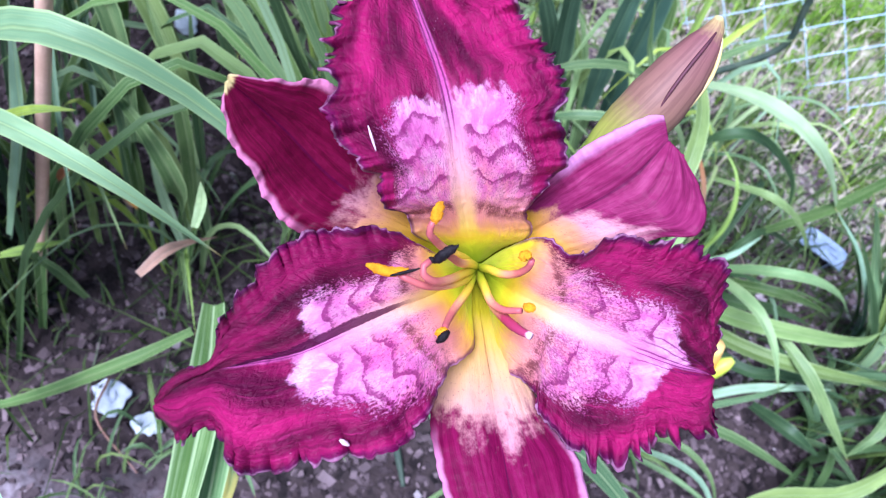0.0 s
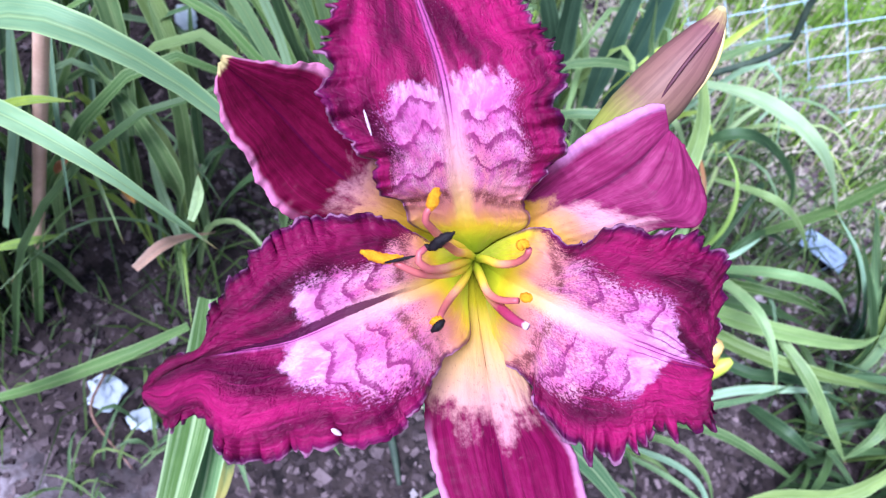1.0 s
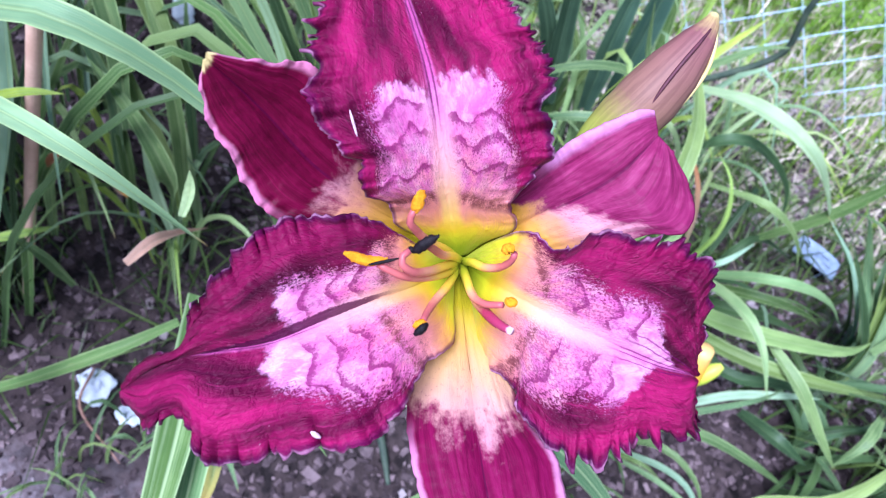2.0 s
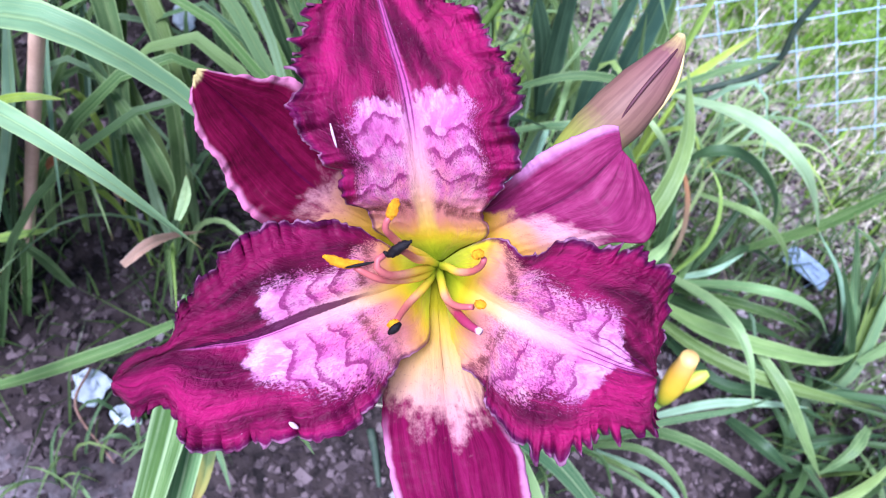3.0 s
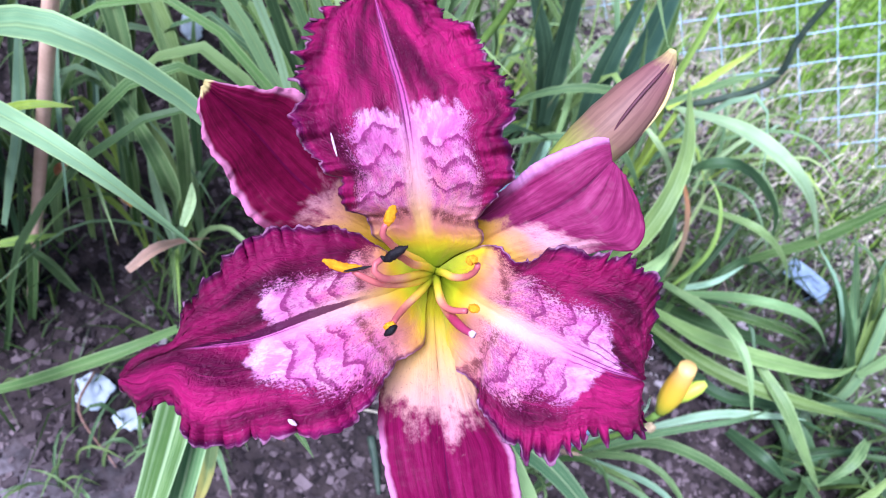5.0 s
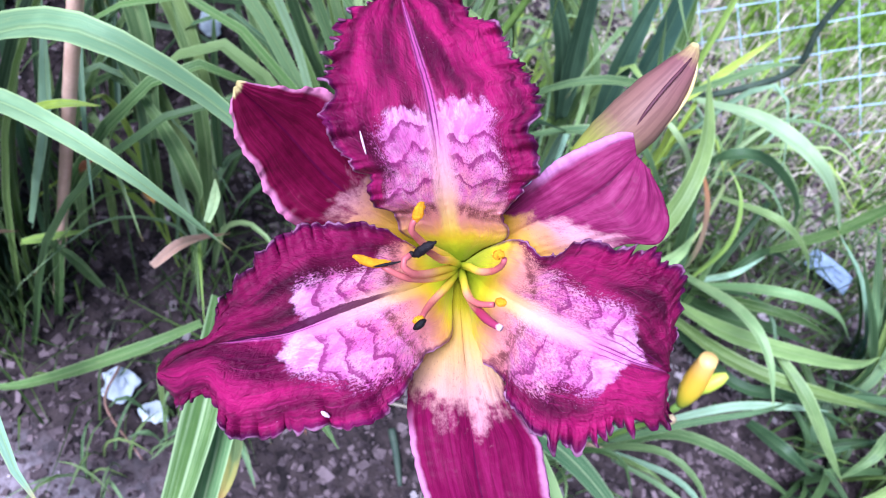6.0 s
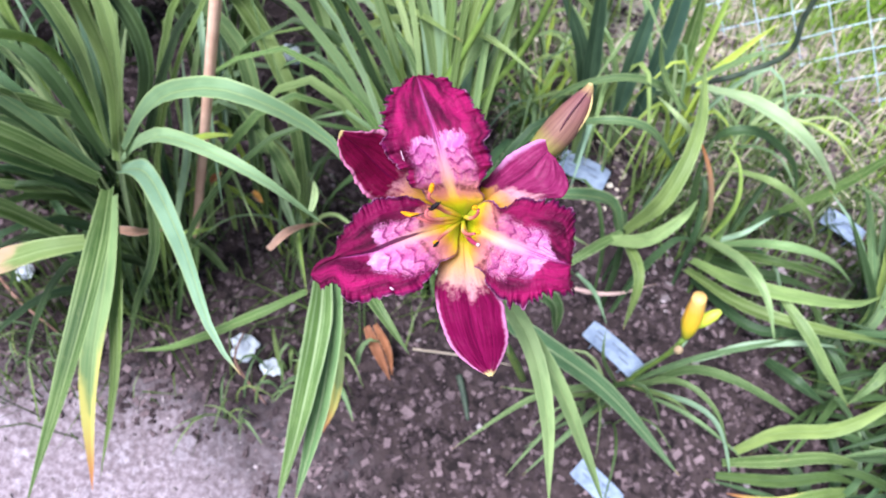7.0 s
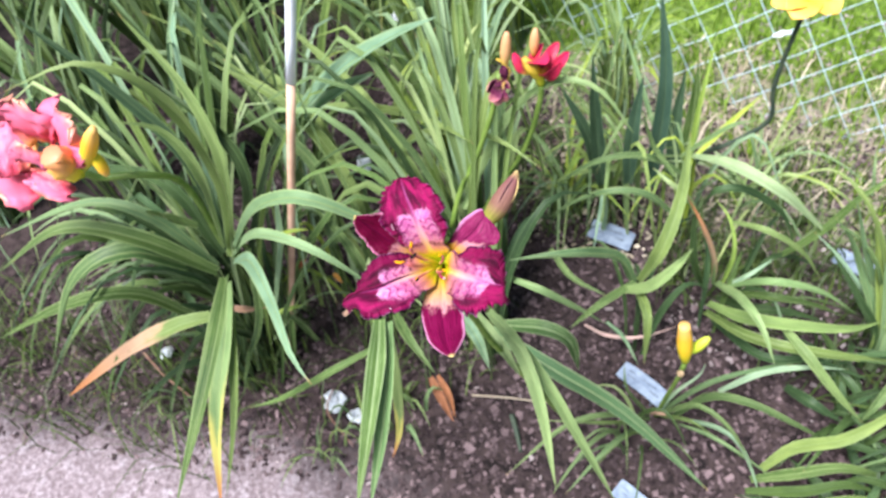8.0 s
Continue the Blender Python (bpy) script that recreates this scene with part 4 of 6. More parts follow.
add_petal("petal", "broad ruffled wine-red petal with pale eye", 0.0006,
          [(-0.2, 1.3, -6.0), (-1.2, 6.1, 4.0), (-2.2, 11.9, 12.0), (-3.5, 21.0, 22.0), (-5.0, 32.5, 29.0), (-6.6, 40.1, 30.0), (-8.2, 45.2, 30.0), (-10.6, 53.5, 27.5), (-12.2, 59.2, 25.0), (-12.9, 61.7, 24.0)],
          [(-2.1, 1.3, -6.0), (-7.3, 5.4, 2.0), (-13.7, 8.7, 10.0), (-14.9, 13.0, 17.0), (-19.5, 14.9, 24.0), (-19.3, 19.6, 28.0), (-22.6, 22.8, 32.0), (-26.6, 28.0, 34.0), (-27.8, 32.3, 34.5), (-27.1, 37.3, 34.0), (-27.8, 42.6, 33.0), (-26.4, 47.4, 31.5), (-25.5, 51.4, 30.5), (-23.4, 54.8, 29.0), (-19.4, 58.6, 27.0), (-14.7, 61.6, 24.5)],
          [(1.6, 1.6, -6.0), (6.0, 4.7, 1.0), (11.1, 6.8, 9.0), (12.0, 9.3, 13.0), (10.3, 11.8, 16.0), (12.5, 15.3, 20.0), (15.8, 19.3, 24.0), (17.7, 22.2, 27.0), (16.4, 26.9, 30.0), (15.4, 31.6, 31.0), (18.2, 34.8, 31.0), (15.6, 40.1, 30.0), (15.8, 42.0, 30.0), (12.0, 44.8, 29.0), (10.4, 49.1, 28.5), (8.3, 52.6, 28.0), (3.8, 54.6, 27.0), (1.4, 58.4, 26.0), (-5.1, 60.8, 24.5), (-11.4, 62.0, 24.0)],
          PETAL, 1.8, 1.1, 6, rows=210, crimps=(((0.64, 1.0, 1.3),), ((0.50, 0.86, 0.7),)))

# throat funnel behind the petals' bases, and tube
part("throat", tube_mesh("throat", [(0.2, 1.0, 2.5), (0.1, 0.4, -2.0), (0.1, -0.1, -6.0), (-0.2, -0.4, -14.0), (-0.7, -1.4, -25.0), (-2.5, -7.0, -45.0)], [16.0, 10.5, 6.5, 4.5, 3.6, 3.0], THROAT, rings=24, sides=18, closed=False), flower, "yellow-green flower throat").data.transform(Matrix.Scale(0.001, 4))


def stamen(path, anther_path, anther_radius, material, label):
    fil = part("stamen", tube_mesh("stamen", path, [0.95, 1.0, 0.95, 0.85, 0.65], FILAMENT, rings=22, sides=9), flower, label)
    fil.data.transform(Matrix.Scale(0.001, 4))
    r = anther_radius
    ob = part("anther", tube_mesh("anther", anther_path, [0.35 * r, 0.9 * r, r, 0.95 * r, 0.8 * r, 0.35 * r], material, rings=16, sides=9, flat=0.75), fil)
    for vt in ob.data.vertices:
        vt.co += vt.normal * (0.28 * r * noise.noise(vt.co * 1.6))
    ob.data.transform(Matrix.Scale(0.001, 4))
    return fil


stamen([(0.2, 0.1, -8.0), (-3.0, 3.1, 10.0), (-6.7, 5.3, 22.0), (-9.0, 7.7, 30.0), (-9.8, 9.2, 33.0), (-8.7, 11.4, 34.0)], [(-8.8, 10.6, 34.0), (-8.3, 12.1, 34.5), (-7.7, 13.6, 35.0), (-7.3, 14.7, 35.0)], 1.2, POLLEN, "curved stamen with orange pollen")
stamen([(0.5, 0.2, -8.0), (-1.7, 1.9, 10.0), (-3.9, 2.5, 20.0), (-5.8, 4.0, 29.0), (-6.8, 4.7, 33.0)], [(-9.4, 3.6, 34.5), (-7.9, 4.4, 35.2), (-6.3, 5.5, 35.7), (-4.4, 6.3, 36.0)], 1.05, ANTHER, "stamen with a black unopened anther")
stamen([(-0.2, -0.1, -8.0), (-2.9, 0.1, 12.0), (-6.1, -0.4, 24.0), (-9.1, -0.3, 32.0), (-11.1, 1.2, 35.0), (-11.2, 2.7, 35.0), (-9.8, 3.8, 34.8)], [(-9.9, 3.7, 34.8), (-9.4, 4.0, 34.8), (-9.0, 4.1, 34.8)], 0.7, ANTHER, "hooked pink stamen")
stamen([(-0.4, -0.4, -8.0), (-3.4, -1.6, 12.0), (-7.6, -1.7, 24.0), (-11.2, -1.1, 30.0), (-13.9, 0.2, 32.0), (-15.8, 1.4, 32.5)], [(-21.9, 3.6, 33.0), (-20.1, 2.9, 33.2), (-18.2, 2.2, 33.5), (-16.2, 2.0, 33.2), (-14.0, 2.2, 33.0)], 1.1, POLLEN, "stamen with a long orange anther")
stamen([(-0.2, -0.9, -8.0), (-2.6, -3.9, 10.0), (-5.6, -6.7, 20.0), (-7.2, -8.6, 26.0), (-7.9, -9.9, 29.0)], [(-9.1, -11.2, 30.0), (-8.3, -10.2, 30.5), (-7.1, -9.9, 30.5)], 1.15, POLLEN, "short stamen with orange and black anther")
stamen([(0.5, 0.2, -8.0), (2.6, 0.3, 5.0), (4.9, -0.5, 13.0), (7.7, -0.2, 19.0), (9.6, 1.2, 23.0), (10.1, 2.7, 25.0)], [(7.7, 3.0, 25.5), (8.9, 3.7, 26.0), (9.8, 3.2, 26.0)], 1.15, POLLEN, "upturned stamen with orange pollen")
stamen([(0.5, -0.4, -8.0), (1.4, -3.8, 8.0), (2.2, -6.2, 15.0), (4.4, -7.5, 20.0), (7.8, -7.5, 23.0)], [(8.3, -7.3, 23.0), (9.4, -6.9, 23.5), (10.6, -7.1, 23.5)], 1.15, POLLEN, "pink stamen with a yellow anther")
pistil = part("pistil", tube_mesh("pistil", [(0.5, -1.6, -2.0), (2.6, -6.9, 10.0), (4.5, -9.2, 17.0), (6.8, -11.2, 22.0), (9.4, -12.6, 24.5)], [0.9, 0.95, 1.0, 1.1, 1.1, 0.75], PISTIL, rings=20, sides=9), flower, "dark pink pistil with white tip")
pistil.data.transform(Matrix.Scale(0.001, 4))
for nm, mat, pts, r in (("black_thread", ANTHER, [(-17.7, 1.3, 34.0), (-15.9, 1.6, 34.0), (-13.7, 2.0, 33.5), (-11.8, 2.4, 33.5)], 0.35),
                        ("anther_shell", ANTHER, [(-9.4, -12.0, 30.7), (-8.5, -11.3, 31.0), (-7.5, -10.4, 31.0), (-6.9, -10.0, 30.7)], 0.9),
                        ("petal_scar", WHITE_SPECK, [(-27.5, -27.6, 39.2), (-26.7, -28.1, 39.4), (-25.8, -28.7, 39.2)], 0.5),
                        ("pollen_grain", POLLEN, [(-22.3, -19.5, 30.0), (-22.2, -20.2, 30.2), (-22.3, -21.1, 30.0)], 0.55),
                        ("petal_scar", WHITE_SPECK, [(-20.2, 29.3, 34.5), (-19.6, 27.0, 34.7), (-19.0, 24.6, 34.0)], 0.26)):
    ob = part(nm, tube_mesh(nm, pts, [0.4 * r, r, r, 0.4 * r], mat, rings=8, sides=7), flower)
    ob.data.transform(Matrix.Scale(0.001, 4))

# stalk and bud of the same stem
stalk = part("stalk", tube_mesh("stalk", [(-2.5, -6.8, -42.0), (-5.3, -25.1, -80.0), (-3.6, -58.9, -150.0), (4.4, -96.1, -240.0), (8.9, -132.5, -340.0), (10.0, -161.2, -430.0)], [3.2, 3.0, 3.0, 3.4, 3.8, 4.0], SCAPE, rings=20), flower, "green flower stalk rising from the clump")
stalk.data.transform(Matrix.Scale(0.001, 4))
bud = part("bud", tube_mesh("bud", [(29.5, 23.4, -26.0), (37.3, 30.4, -23.0), (44.2, 35.9, -20.0), (50.6, 42.2, -17.5), (57.2, 49.8, -15.0), (61.7, 55.7, -13.5), (63.4, 59.4, -13.0)], [2.6, 5.6, 7.6, 8.0, 7.0, 4.4, 1.0], BUD, rings=30, sides=24), flower, "closed purplish flower bud with green base")
bud.data.transform(Matrix.Scale(0.001, 4))
for nm, mat, pts, r in (("bud_seam", BUD_SEAM, [(46.7, 36.4, -11.5), (49.8, 41.2, -9.5), (54.1, 46.7, -8.3), (58.4, 51.4, -9.0), (61.5, 54.9, -10.5)], 0.5),
                        ("bud_margin", BUD_EDGE, [(49.9, 32.1, -17.0), (56.9, 39.1, -15.0), (61.4, 45.3, -13.5), (63.3, 51.6, -12.5), (63.7, 57.0, -12.6)], 0.55)):
    ob = part(nm, tube_mesh(nm, pts, [0.3 * r, r, r, r, 0.5 * r], mat, rings=14, sides=7), bud)
    ob.data.transform(Matrix.Scale(0.001, 4))
part("bud_stem", tube_mesh("bud_stem", [(29.8, 23.7, -26.0), (26.2, 19.0, -32.0), (18.8, 10.2, -42.0), (5.5, -15.7, -65.0), (-4.7, -25.3, -82.0)], [2.6, 2.4, 2.4, 2.6, 2.8], SCAPE, rings=14), flower).data.transform(Matrix.Scale(0.001, 4))

# ---- plants ----
plant_l = thing("daylily_plant", "tall green daylily clump with arching and yellowing leaves", "plant", group="daylily clumps")
plant_m = thing("daylily_plant", "green daylily clump bearing the wine-red flower", "plant", group="daylily clumps")
plant_r = thing("daylily_plant", "small daylily fan with broad curled leaves", "plant", group="daylily clumps")
plant_s = thing("daylily_plant", "spreading daylily clump with long arching leaves", "plant", group="daylily clumps")
plant_t = thing("daylily_plant", "low dense daylily clump of narrow green leaves", "plant", group="daylily clumps")
plant_b = thing("daylily_plant", "young daylily with yellow buds beside a label", "plant", group="daylily clumps")
plant_i = thing("iris_plant", "dark green upright sword-leaved iris clump", "plant")

blade(plant_l, LEAF_MID, .021, (-0.269, 0.278, 0.293), (-0.195, 0.230, 0.371), (-0.114, 0.157, 0.425), (-0.065, 0.107, 0.430), (-0.041, 0.092, 0.422))
blade(plant_l, LEAF_MID, .017, (-0.266, 0.279, 0.303), (-0.220, 0.262, 0.362), (-0.174, 0.244, 0.402), (-0.101, 0.220, 0.424), (-0.056, 0.238, 0.364))
blade(plant_l, LEAF_MID, .023, (-0.257, 0.277, 0.322), (-0.218, 0.274, 0.384), (-0.181, 0.268, 0.422), (-0.127, 0.261, 0.446), (-0.075, 0.279, 0.408), (-0.036, 0.277, 0.360))
blade(plant_l, LEAF, .026, (-0.262, 0.252, 0.299), (-0.216, 0.179, 0.325), (-0.200, 0.101, 0.292), (-0.211, 0.025, 0.211))
blade(plant_l, LEAF_YELLOWED, .028, (-0.269, 0.258, 0.280), (-0.237, 0.193, 0.268), (-0.223, 0.125, 0.217), (-0.215, 0.066, 0.118))
blade(plant_l, LEAF, .016, (-0.265, 0.251, 0.269), (-0.227, 0.188, 0.257), (-0.209, 0.135, 0.208), (-0.210, 0.076, 0.129))
blade(plant_l, LEAF_BROWNED, .029, (-0.259, 0.207, 0.282), (-0.292, 0.185, 0.280), (-0.398, 0.173, 0.195), (-0.532, 0.151, 0.070))
blade(plant_l, LEAF, .024, (-0.281, 0.262, 0.291), (-0.326, 0.226, 0.368), (-0.401, 0.201, 0.389), (-0.484, 0.161, 0.338))
blade(plant_l, LEAF, .030, (-0.306, 0.247, 0.310), (-0.333, 0.209, 0.366), (-0.385, 0.169, 0.343), (-0.451, 0.129, 0.221))
blade(plant_l, LEAF, .018, (-0.285, 0.269, 0.292), (-0.339, 0.261, 0.365), (-0.416, 0.249, 0.377), (-0.525, 0.204, 0.337))
blade(plant_l, LEAF, .022, (-0.330, 0.243, 0.211), (-0.366, 0.213, 0.279), (-0.436, 0.176, 0.278), (-0.553, 0.142, 0.209))
blade(plant_l, LEAF, .020, (-0.271, 0.280, 0.300), (-0.263, 0.300, 0.395), (-0.266, 0.280, 0.513), (-0.298, 0.240, 0.581), (-0.364, 0.200, 0.568))
blade(plant_l, LEAF_SHADED, .022, (-0.279, 0.290, 0.301), (-0.312, 0.320, 0.399), (-0.393, 0.330, 0.483), (-0.484, 0.330, 0.558))
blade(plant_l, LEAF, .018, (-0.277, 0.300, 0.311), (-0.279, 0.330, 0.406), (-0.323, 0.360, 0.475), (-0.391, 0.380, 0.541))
blade(plant_l, LEAF_SHADED, .020, (-0.269, 0.300, 0.304), (-0.254, 0.330, 0.370), (-0.286, 0.350, 0.421), (-0.372, 0.360, 0.481))
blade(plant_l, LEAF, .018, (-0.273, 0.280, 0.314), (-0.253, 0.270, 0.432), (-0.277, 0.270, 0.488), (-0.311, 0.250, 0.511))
blade(plant_l, LEAF_SHADED, .016, (-0.312, 0.320, 0.270), (-0.286, 0.350, 0.451), (-0.290, 0.380, 0.528), (-0.281, 0.400, 0.592))
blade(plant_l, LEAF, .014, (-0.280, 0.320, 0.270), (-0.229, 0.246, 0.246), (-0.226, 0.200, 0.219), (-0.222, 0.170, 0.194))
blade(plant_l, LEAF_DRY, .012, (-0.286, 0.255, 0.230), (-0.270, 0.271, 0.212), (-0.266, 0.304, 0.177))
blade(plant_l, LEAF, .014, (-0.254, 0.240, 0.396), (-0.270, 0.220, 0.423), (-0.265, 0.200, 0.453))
blade(plant_l, LEAF_SHADED, .018, (-0.292, 0.290, 0.288), (-0.338, 0.300, 0.377), (-0.430, 0.300, 0.381), (-0.518, 0.270, 0.360))
blade(plant_m, LEAF_RIBBED, .026, (-0.069, 0.249, 0.297), (-0.050, 0.198, 0.298), (-0.045, 0.148, 0.250), (-0.051, 0.099, 0.163))
blade(plant_m, LEAF_RIBBED, .024, (-0.059, 0.249, 0.296), (-0.042, 0.201, 0.288), (-0.035, 0.157, 0.241), (-0.038, 0.104, 0.163))
blade(plant_m, LEAF_YELLOWED, .016, (-0.060, 0.249, 0.276), (-0.045, 0.217, 0.230), (-0.042, 0.197, 0.167), (-0.049, 0.180, 0.125))
blade(plant_m, LEAF, .013, (-0.033, 0.224, 0.351), (-0.001, 0.186, 0.373), (0.030, 0.167, 0.359))
blade(plant_m, LEAF_PALE, .015, (0.024, 0.249, 0.341), (0.051, 0.222, 0.345), (0.065, 0.213, 0.313))
blade(plant_m, LEAF_PALE, .016, (0.034, 0.256, 0.341), (0.072, 0.223, 0.344), (0.092, 0.226, 0.293))
blade(plant_m, LEAF_PALE, .017, (0.052, 0.253, 0.350), (0.095, 0.211, 0.361), (0.125, 0.174, 0.334), (0.150, 0.138, 0.265))
blade(plant_m, LEAF_PALE, .015, (0.057, 0.263, 0.331), (0.119, 0.203, 0.338), (0.163, 0.185, 0.273), (0.204, 0.177, 0.189))
blade(plant_m, LEAF_RIBBED, .026, (0.025, 0.333, 0.203), (0.110, 0.295, 0.213), (0.196, 0.307, 0.139), (0.309, 0.308, 0.013))
blade(plant_m, LEAF_RIBBED, .024, (0.036, 0.344, 0.205), (0.088, 0.328, 0.239), (0.118, 0.334, 0.218), (0.130, 0.345, 0.149))
blade(plant_m, LEAF_OLIVE, .013, (-0.114, 0.293, 0.166), (-0.147, 0.255, 0.162), (-0.230, 0.227, 0.093), (-0.296, 0.224, 0.041))
blade(plant_m, LEAF, .022, (-0.168, 0.420, 0.247), (-0.211, 0.450, 0.308), (-0.278, 0.480, 0.362), (-0.379, 0.500, 0.408))
blade(plant_m, LEAF, .022, (-0.174, 0.440, 0.241), (-0.231, 0.460, 0.333), (-0.306, 0.480, 0.379), (-0.407, 0.500, 0.402))
blade(plant_m, LEAF, .020, (-0.205, 0.400, 0.219), (-0.224, 0.420, 0.326), (-0.284, 0.430, 0.385), (-0.294, 0.420, 0.446))
blade(plant_m, LEAF, .020, (-0.196, 0.460, 0.238), (-0.275, 0.500, 0.352), (-0.414, 0.550, 0.385), (-0.565, 0.580, 0.408))
blade(plant_m, LEAF, .018, (-0.147, 0.460, 0.290), (-0.187, 0.500, 0.346), (-0.231, 0.500, 0.403), (-0.268, 0.500, 0.441))
blade(plant_m, LEAF, .020, (-0.152, 0.480, 0.261), (-0.188, 0.520, 0.344), (-0.239, 0.540, 0.383), (-0.331, 0.560, 0.448))
blade(plant_m, LEAF_PALE, .034, (-0.272, 0.460, 0.360), (-0.187, 0.460, 0.448), (-0.117, 0.460, 0.500), (-0.062, 0.460, 0.530))
blade(plant_m, LEAF_PALE, .028, (-0.267, 0.470, 0.354), (-0.199, 0.470, 0.412), (-0.147, 0.470, 0.445))
blade(plant_m, LEAF, .016, (-0.320, 0.550, 0.308), (-0.213, 0.550, 0.327), (-0.101, 0.500, 0.363), (-0.026, 0.450, 0.383))
blade(plant_m, LEAF_PALE, .016, (-0.046, 0.450, 0.276), (-0.005, 0.500, 0.381), (0.050, 0.500, 0.444), (0.099, 0.500, 0.442), (0.140, 0.500, 0.393))
blade(plant_m, LEAF, .014, (-0.119, 0.500, 0.261), (-0.105, 0.520, 0.368), (-0.144, 0.580, 0.429))
blade(plant_m, LEAF, .014, (-0.189, 0.550, 0.264), (-0.161, 0.560, 0.365), (-0.125, 0.600, 0.427))
blade(plant_m, LEAF, .016, (-0.080, 0.500, 0.251), (-0.075, 0.550, 0.361), (-0.100, 0.600, 0.423), (-0.106, 0.620, 0.486))
blade(plant_m, LEAF, .014, (-0.034, 0.480, 0.260), (-0.052, 0.500, 0.342), (-0.117, 0.550, 0.396))
blade(plant_m, LEAF, .014, (-0.158, 0.500, 0.272), (-0.119, 0.500, 0.337), (-0.023, 0.480, 0.372), (0.053, 0.450, 0.363))
blade(plant_r, LEAF, .022, (0.168, 0.499, 0.150), (0.143, 0.483, 0.209), (0.094, 0.433, 0.254), (0.026, 0.402, 0.254))
blade(plant_r, LEAF, .022, (0.174, 0.501, 0.150), (0.194, 0.487, 0.236), (0.203, 0.540, 0.284), (0.198, 0.659, 0.282))
blade(plant_r, LEAF_PALE, .020, (0.155, 0.482, 0.148), (0.189, 0.460, 0.193), (0.214, 0.474, 0.223), (0.230, 0.514, 0.218))
blade(plant_r, LEAF, .016, (0.171, 0.488, 0.158), (0.194, 0.426, 0.177), (0.202, 0.407, 0.104))
blade(plant_r, LEAF, .014, (0.170, 0.492, 0.159), (0.133, 0.446, 0.154), (0.100, 0.428, 0.113))
blade(plant_r, LEAF, .012, (0.045, 0.542, 0.134), (0.086, 0.491, 0.143), (0.140, 0.461, 0.156))
blade(plant_b, LEAF, 0.0101, (0.224, 0.388, 0.010), (0.176, 0.329, 0.094), (0.127, 0.298, 0.092), (0.065, 0.248, 0.018))
blade(plant_b, LEAF, 0.0101, (0.219, 0.378, 0.009), (0.184, 0.301, 0.069), (0.144, 0.241, 0.032))
blade(plant_b, LEAF, 0.0072, (0.218, 0.381, 0.009), (0.164, 0.326, 0.074), (0.093, 0.322, 0.048))
blade(plant_b, LEAF, 0.0086, (0.234, 0.397, 0.010), (0.271, 0.372, 0.095), (0.313, 0.356, 0.090), (0.359, 0.349, 0.016))
blade(plant_b, LEAF, 0.0086, (0.231, 0.396, 0.011), (0.278, 0.391, 0.117), (0.337, 0.419, 0.138), (0.391, 0.471, 0.102))
blade(plant_b, LEAF, 0.0072, (0.223, 0.393, 0.011), (0.189, 0.367, 0.099), (0.179, 0.378, 0.141))
blade(plant_b, LEAF, 0.0072, (0.234, 0.397, 0.010), (0.269, 0.362, 0.073), (0.300, 0.364, 0.052))
blade(plant_s, LEAF_PALE, 0.0198, (0.273, 0.581, 0.090), (0.300, 0.489, 0.170), (0.325, 0.453, 0.172), (0.349, 0.425, 0.141))
blade(plant_s, LEAF_LIME_PALE, 0.0135, (0.281, 0.564, 0.100), (0.325, 0.511, 0.190), (0.388, 0.530, 0.170), (0.453, 0.567, 0.100))
blade(plant_s, LEAF, 0.0135, (0.284, 0.564, 0.090), (0.335, 0.523, 0.150), (0.393, 0.541, 0.130), (0.440, 0.568, 0.090))
blade(plant_s, LEAF_PALE, 0.0216, (0.268, 0.549, 0.080), (0.309, 0.496, 0.130), (0.373, 0.494, 0.140), (0.434, 0.515, 0.130), (0.480, 0.557, 0.110))
blade(plant_s, LEAF, 0.0198, (0.268, 0.550, 0.060), (0.322, 0.483, 0.110), (0.400, 0.474, 0.120), (0.541, 0.531, 0.070))
blade(plant_s, LEAF, 0.0180, (0.355, 0.497, 0.130), (0.389, 0.460, 0.125), (0.430, 0.443, 0.090), (0.472, 0.437, 0.050))
blade(plant_s, LEAF_PALE, 0.0117, (0.305, 0.452, 0.020), (0.349, 0.462, 0.070), (0.396, 0.471, 0.090), (0.450, 0.498, 0.070))
blade(plant_s, LEAF_BROWNED, 0.0117, (0.271, 0.585, 0.080), (0.261, 0.568, 0.150), (0.237, 0.554, 0.220), (0.207, 0.567, 0.260))
blade(plant_s, LEAF_LIME, 0.0081, (0.282, 0.580, 0.090), (0.283, 0.567, 0.170), (0.268, 0.574, 0.220), (0.243, 0.590, 0.240))
blade(plant_s, LEAF_PALE, 0.0090, (0.289, 0.580, 0.090), (0.310, 0.571, 0.130), (0.338, 0.601, 0.140))
blade(plant_s, LEAF_SHADED, 0.0144, (0.262, 0.567, 0.080), (0.238, 0.542, 0.160), (0.226, 0.560, 0.220), (0.230, 0.580, 0.250))
blade(plant_s, LEAF_SHADED, 0.0180, (0.280, 0.579, 0.060), (0.319, 0.540, 0.100), (0.366, 0.538, 0.110), (0.423, 0.560, 0.080))
blade(plant_s, LEAF_SHADED, 0.0162, (0.279, 0.546, 0.050), (0.344, 0.480, 0.080), (0.405, 0.491, 0.080), (0.489, 0.503, 0.050))
blade(plant_s, LEAF_PALE, 0.0216, (0.204, 0.669, 0.235), (0.256, 0.602, 0.285), (0.315, 0.586, 0.270), (0.384, 0.620, 0.190), (0.397, 0.623, 0.175))
blade(plant_s, LEAF_SHADED, 0.0153, (0.234, 0.624, 0.190), (0.246, 0.603, 0.240), (0.282, 0.613, 0.240), (0.333, 0.624, 0.200), (0.361, 0.629, 0.140))
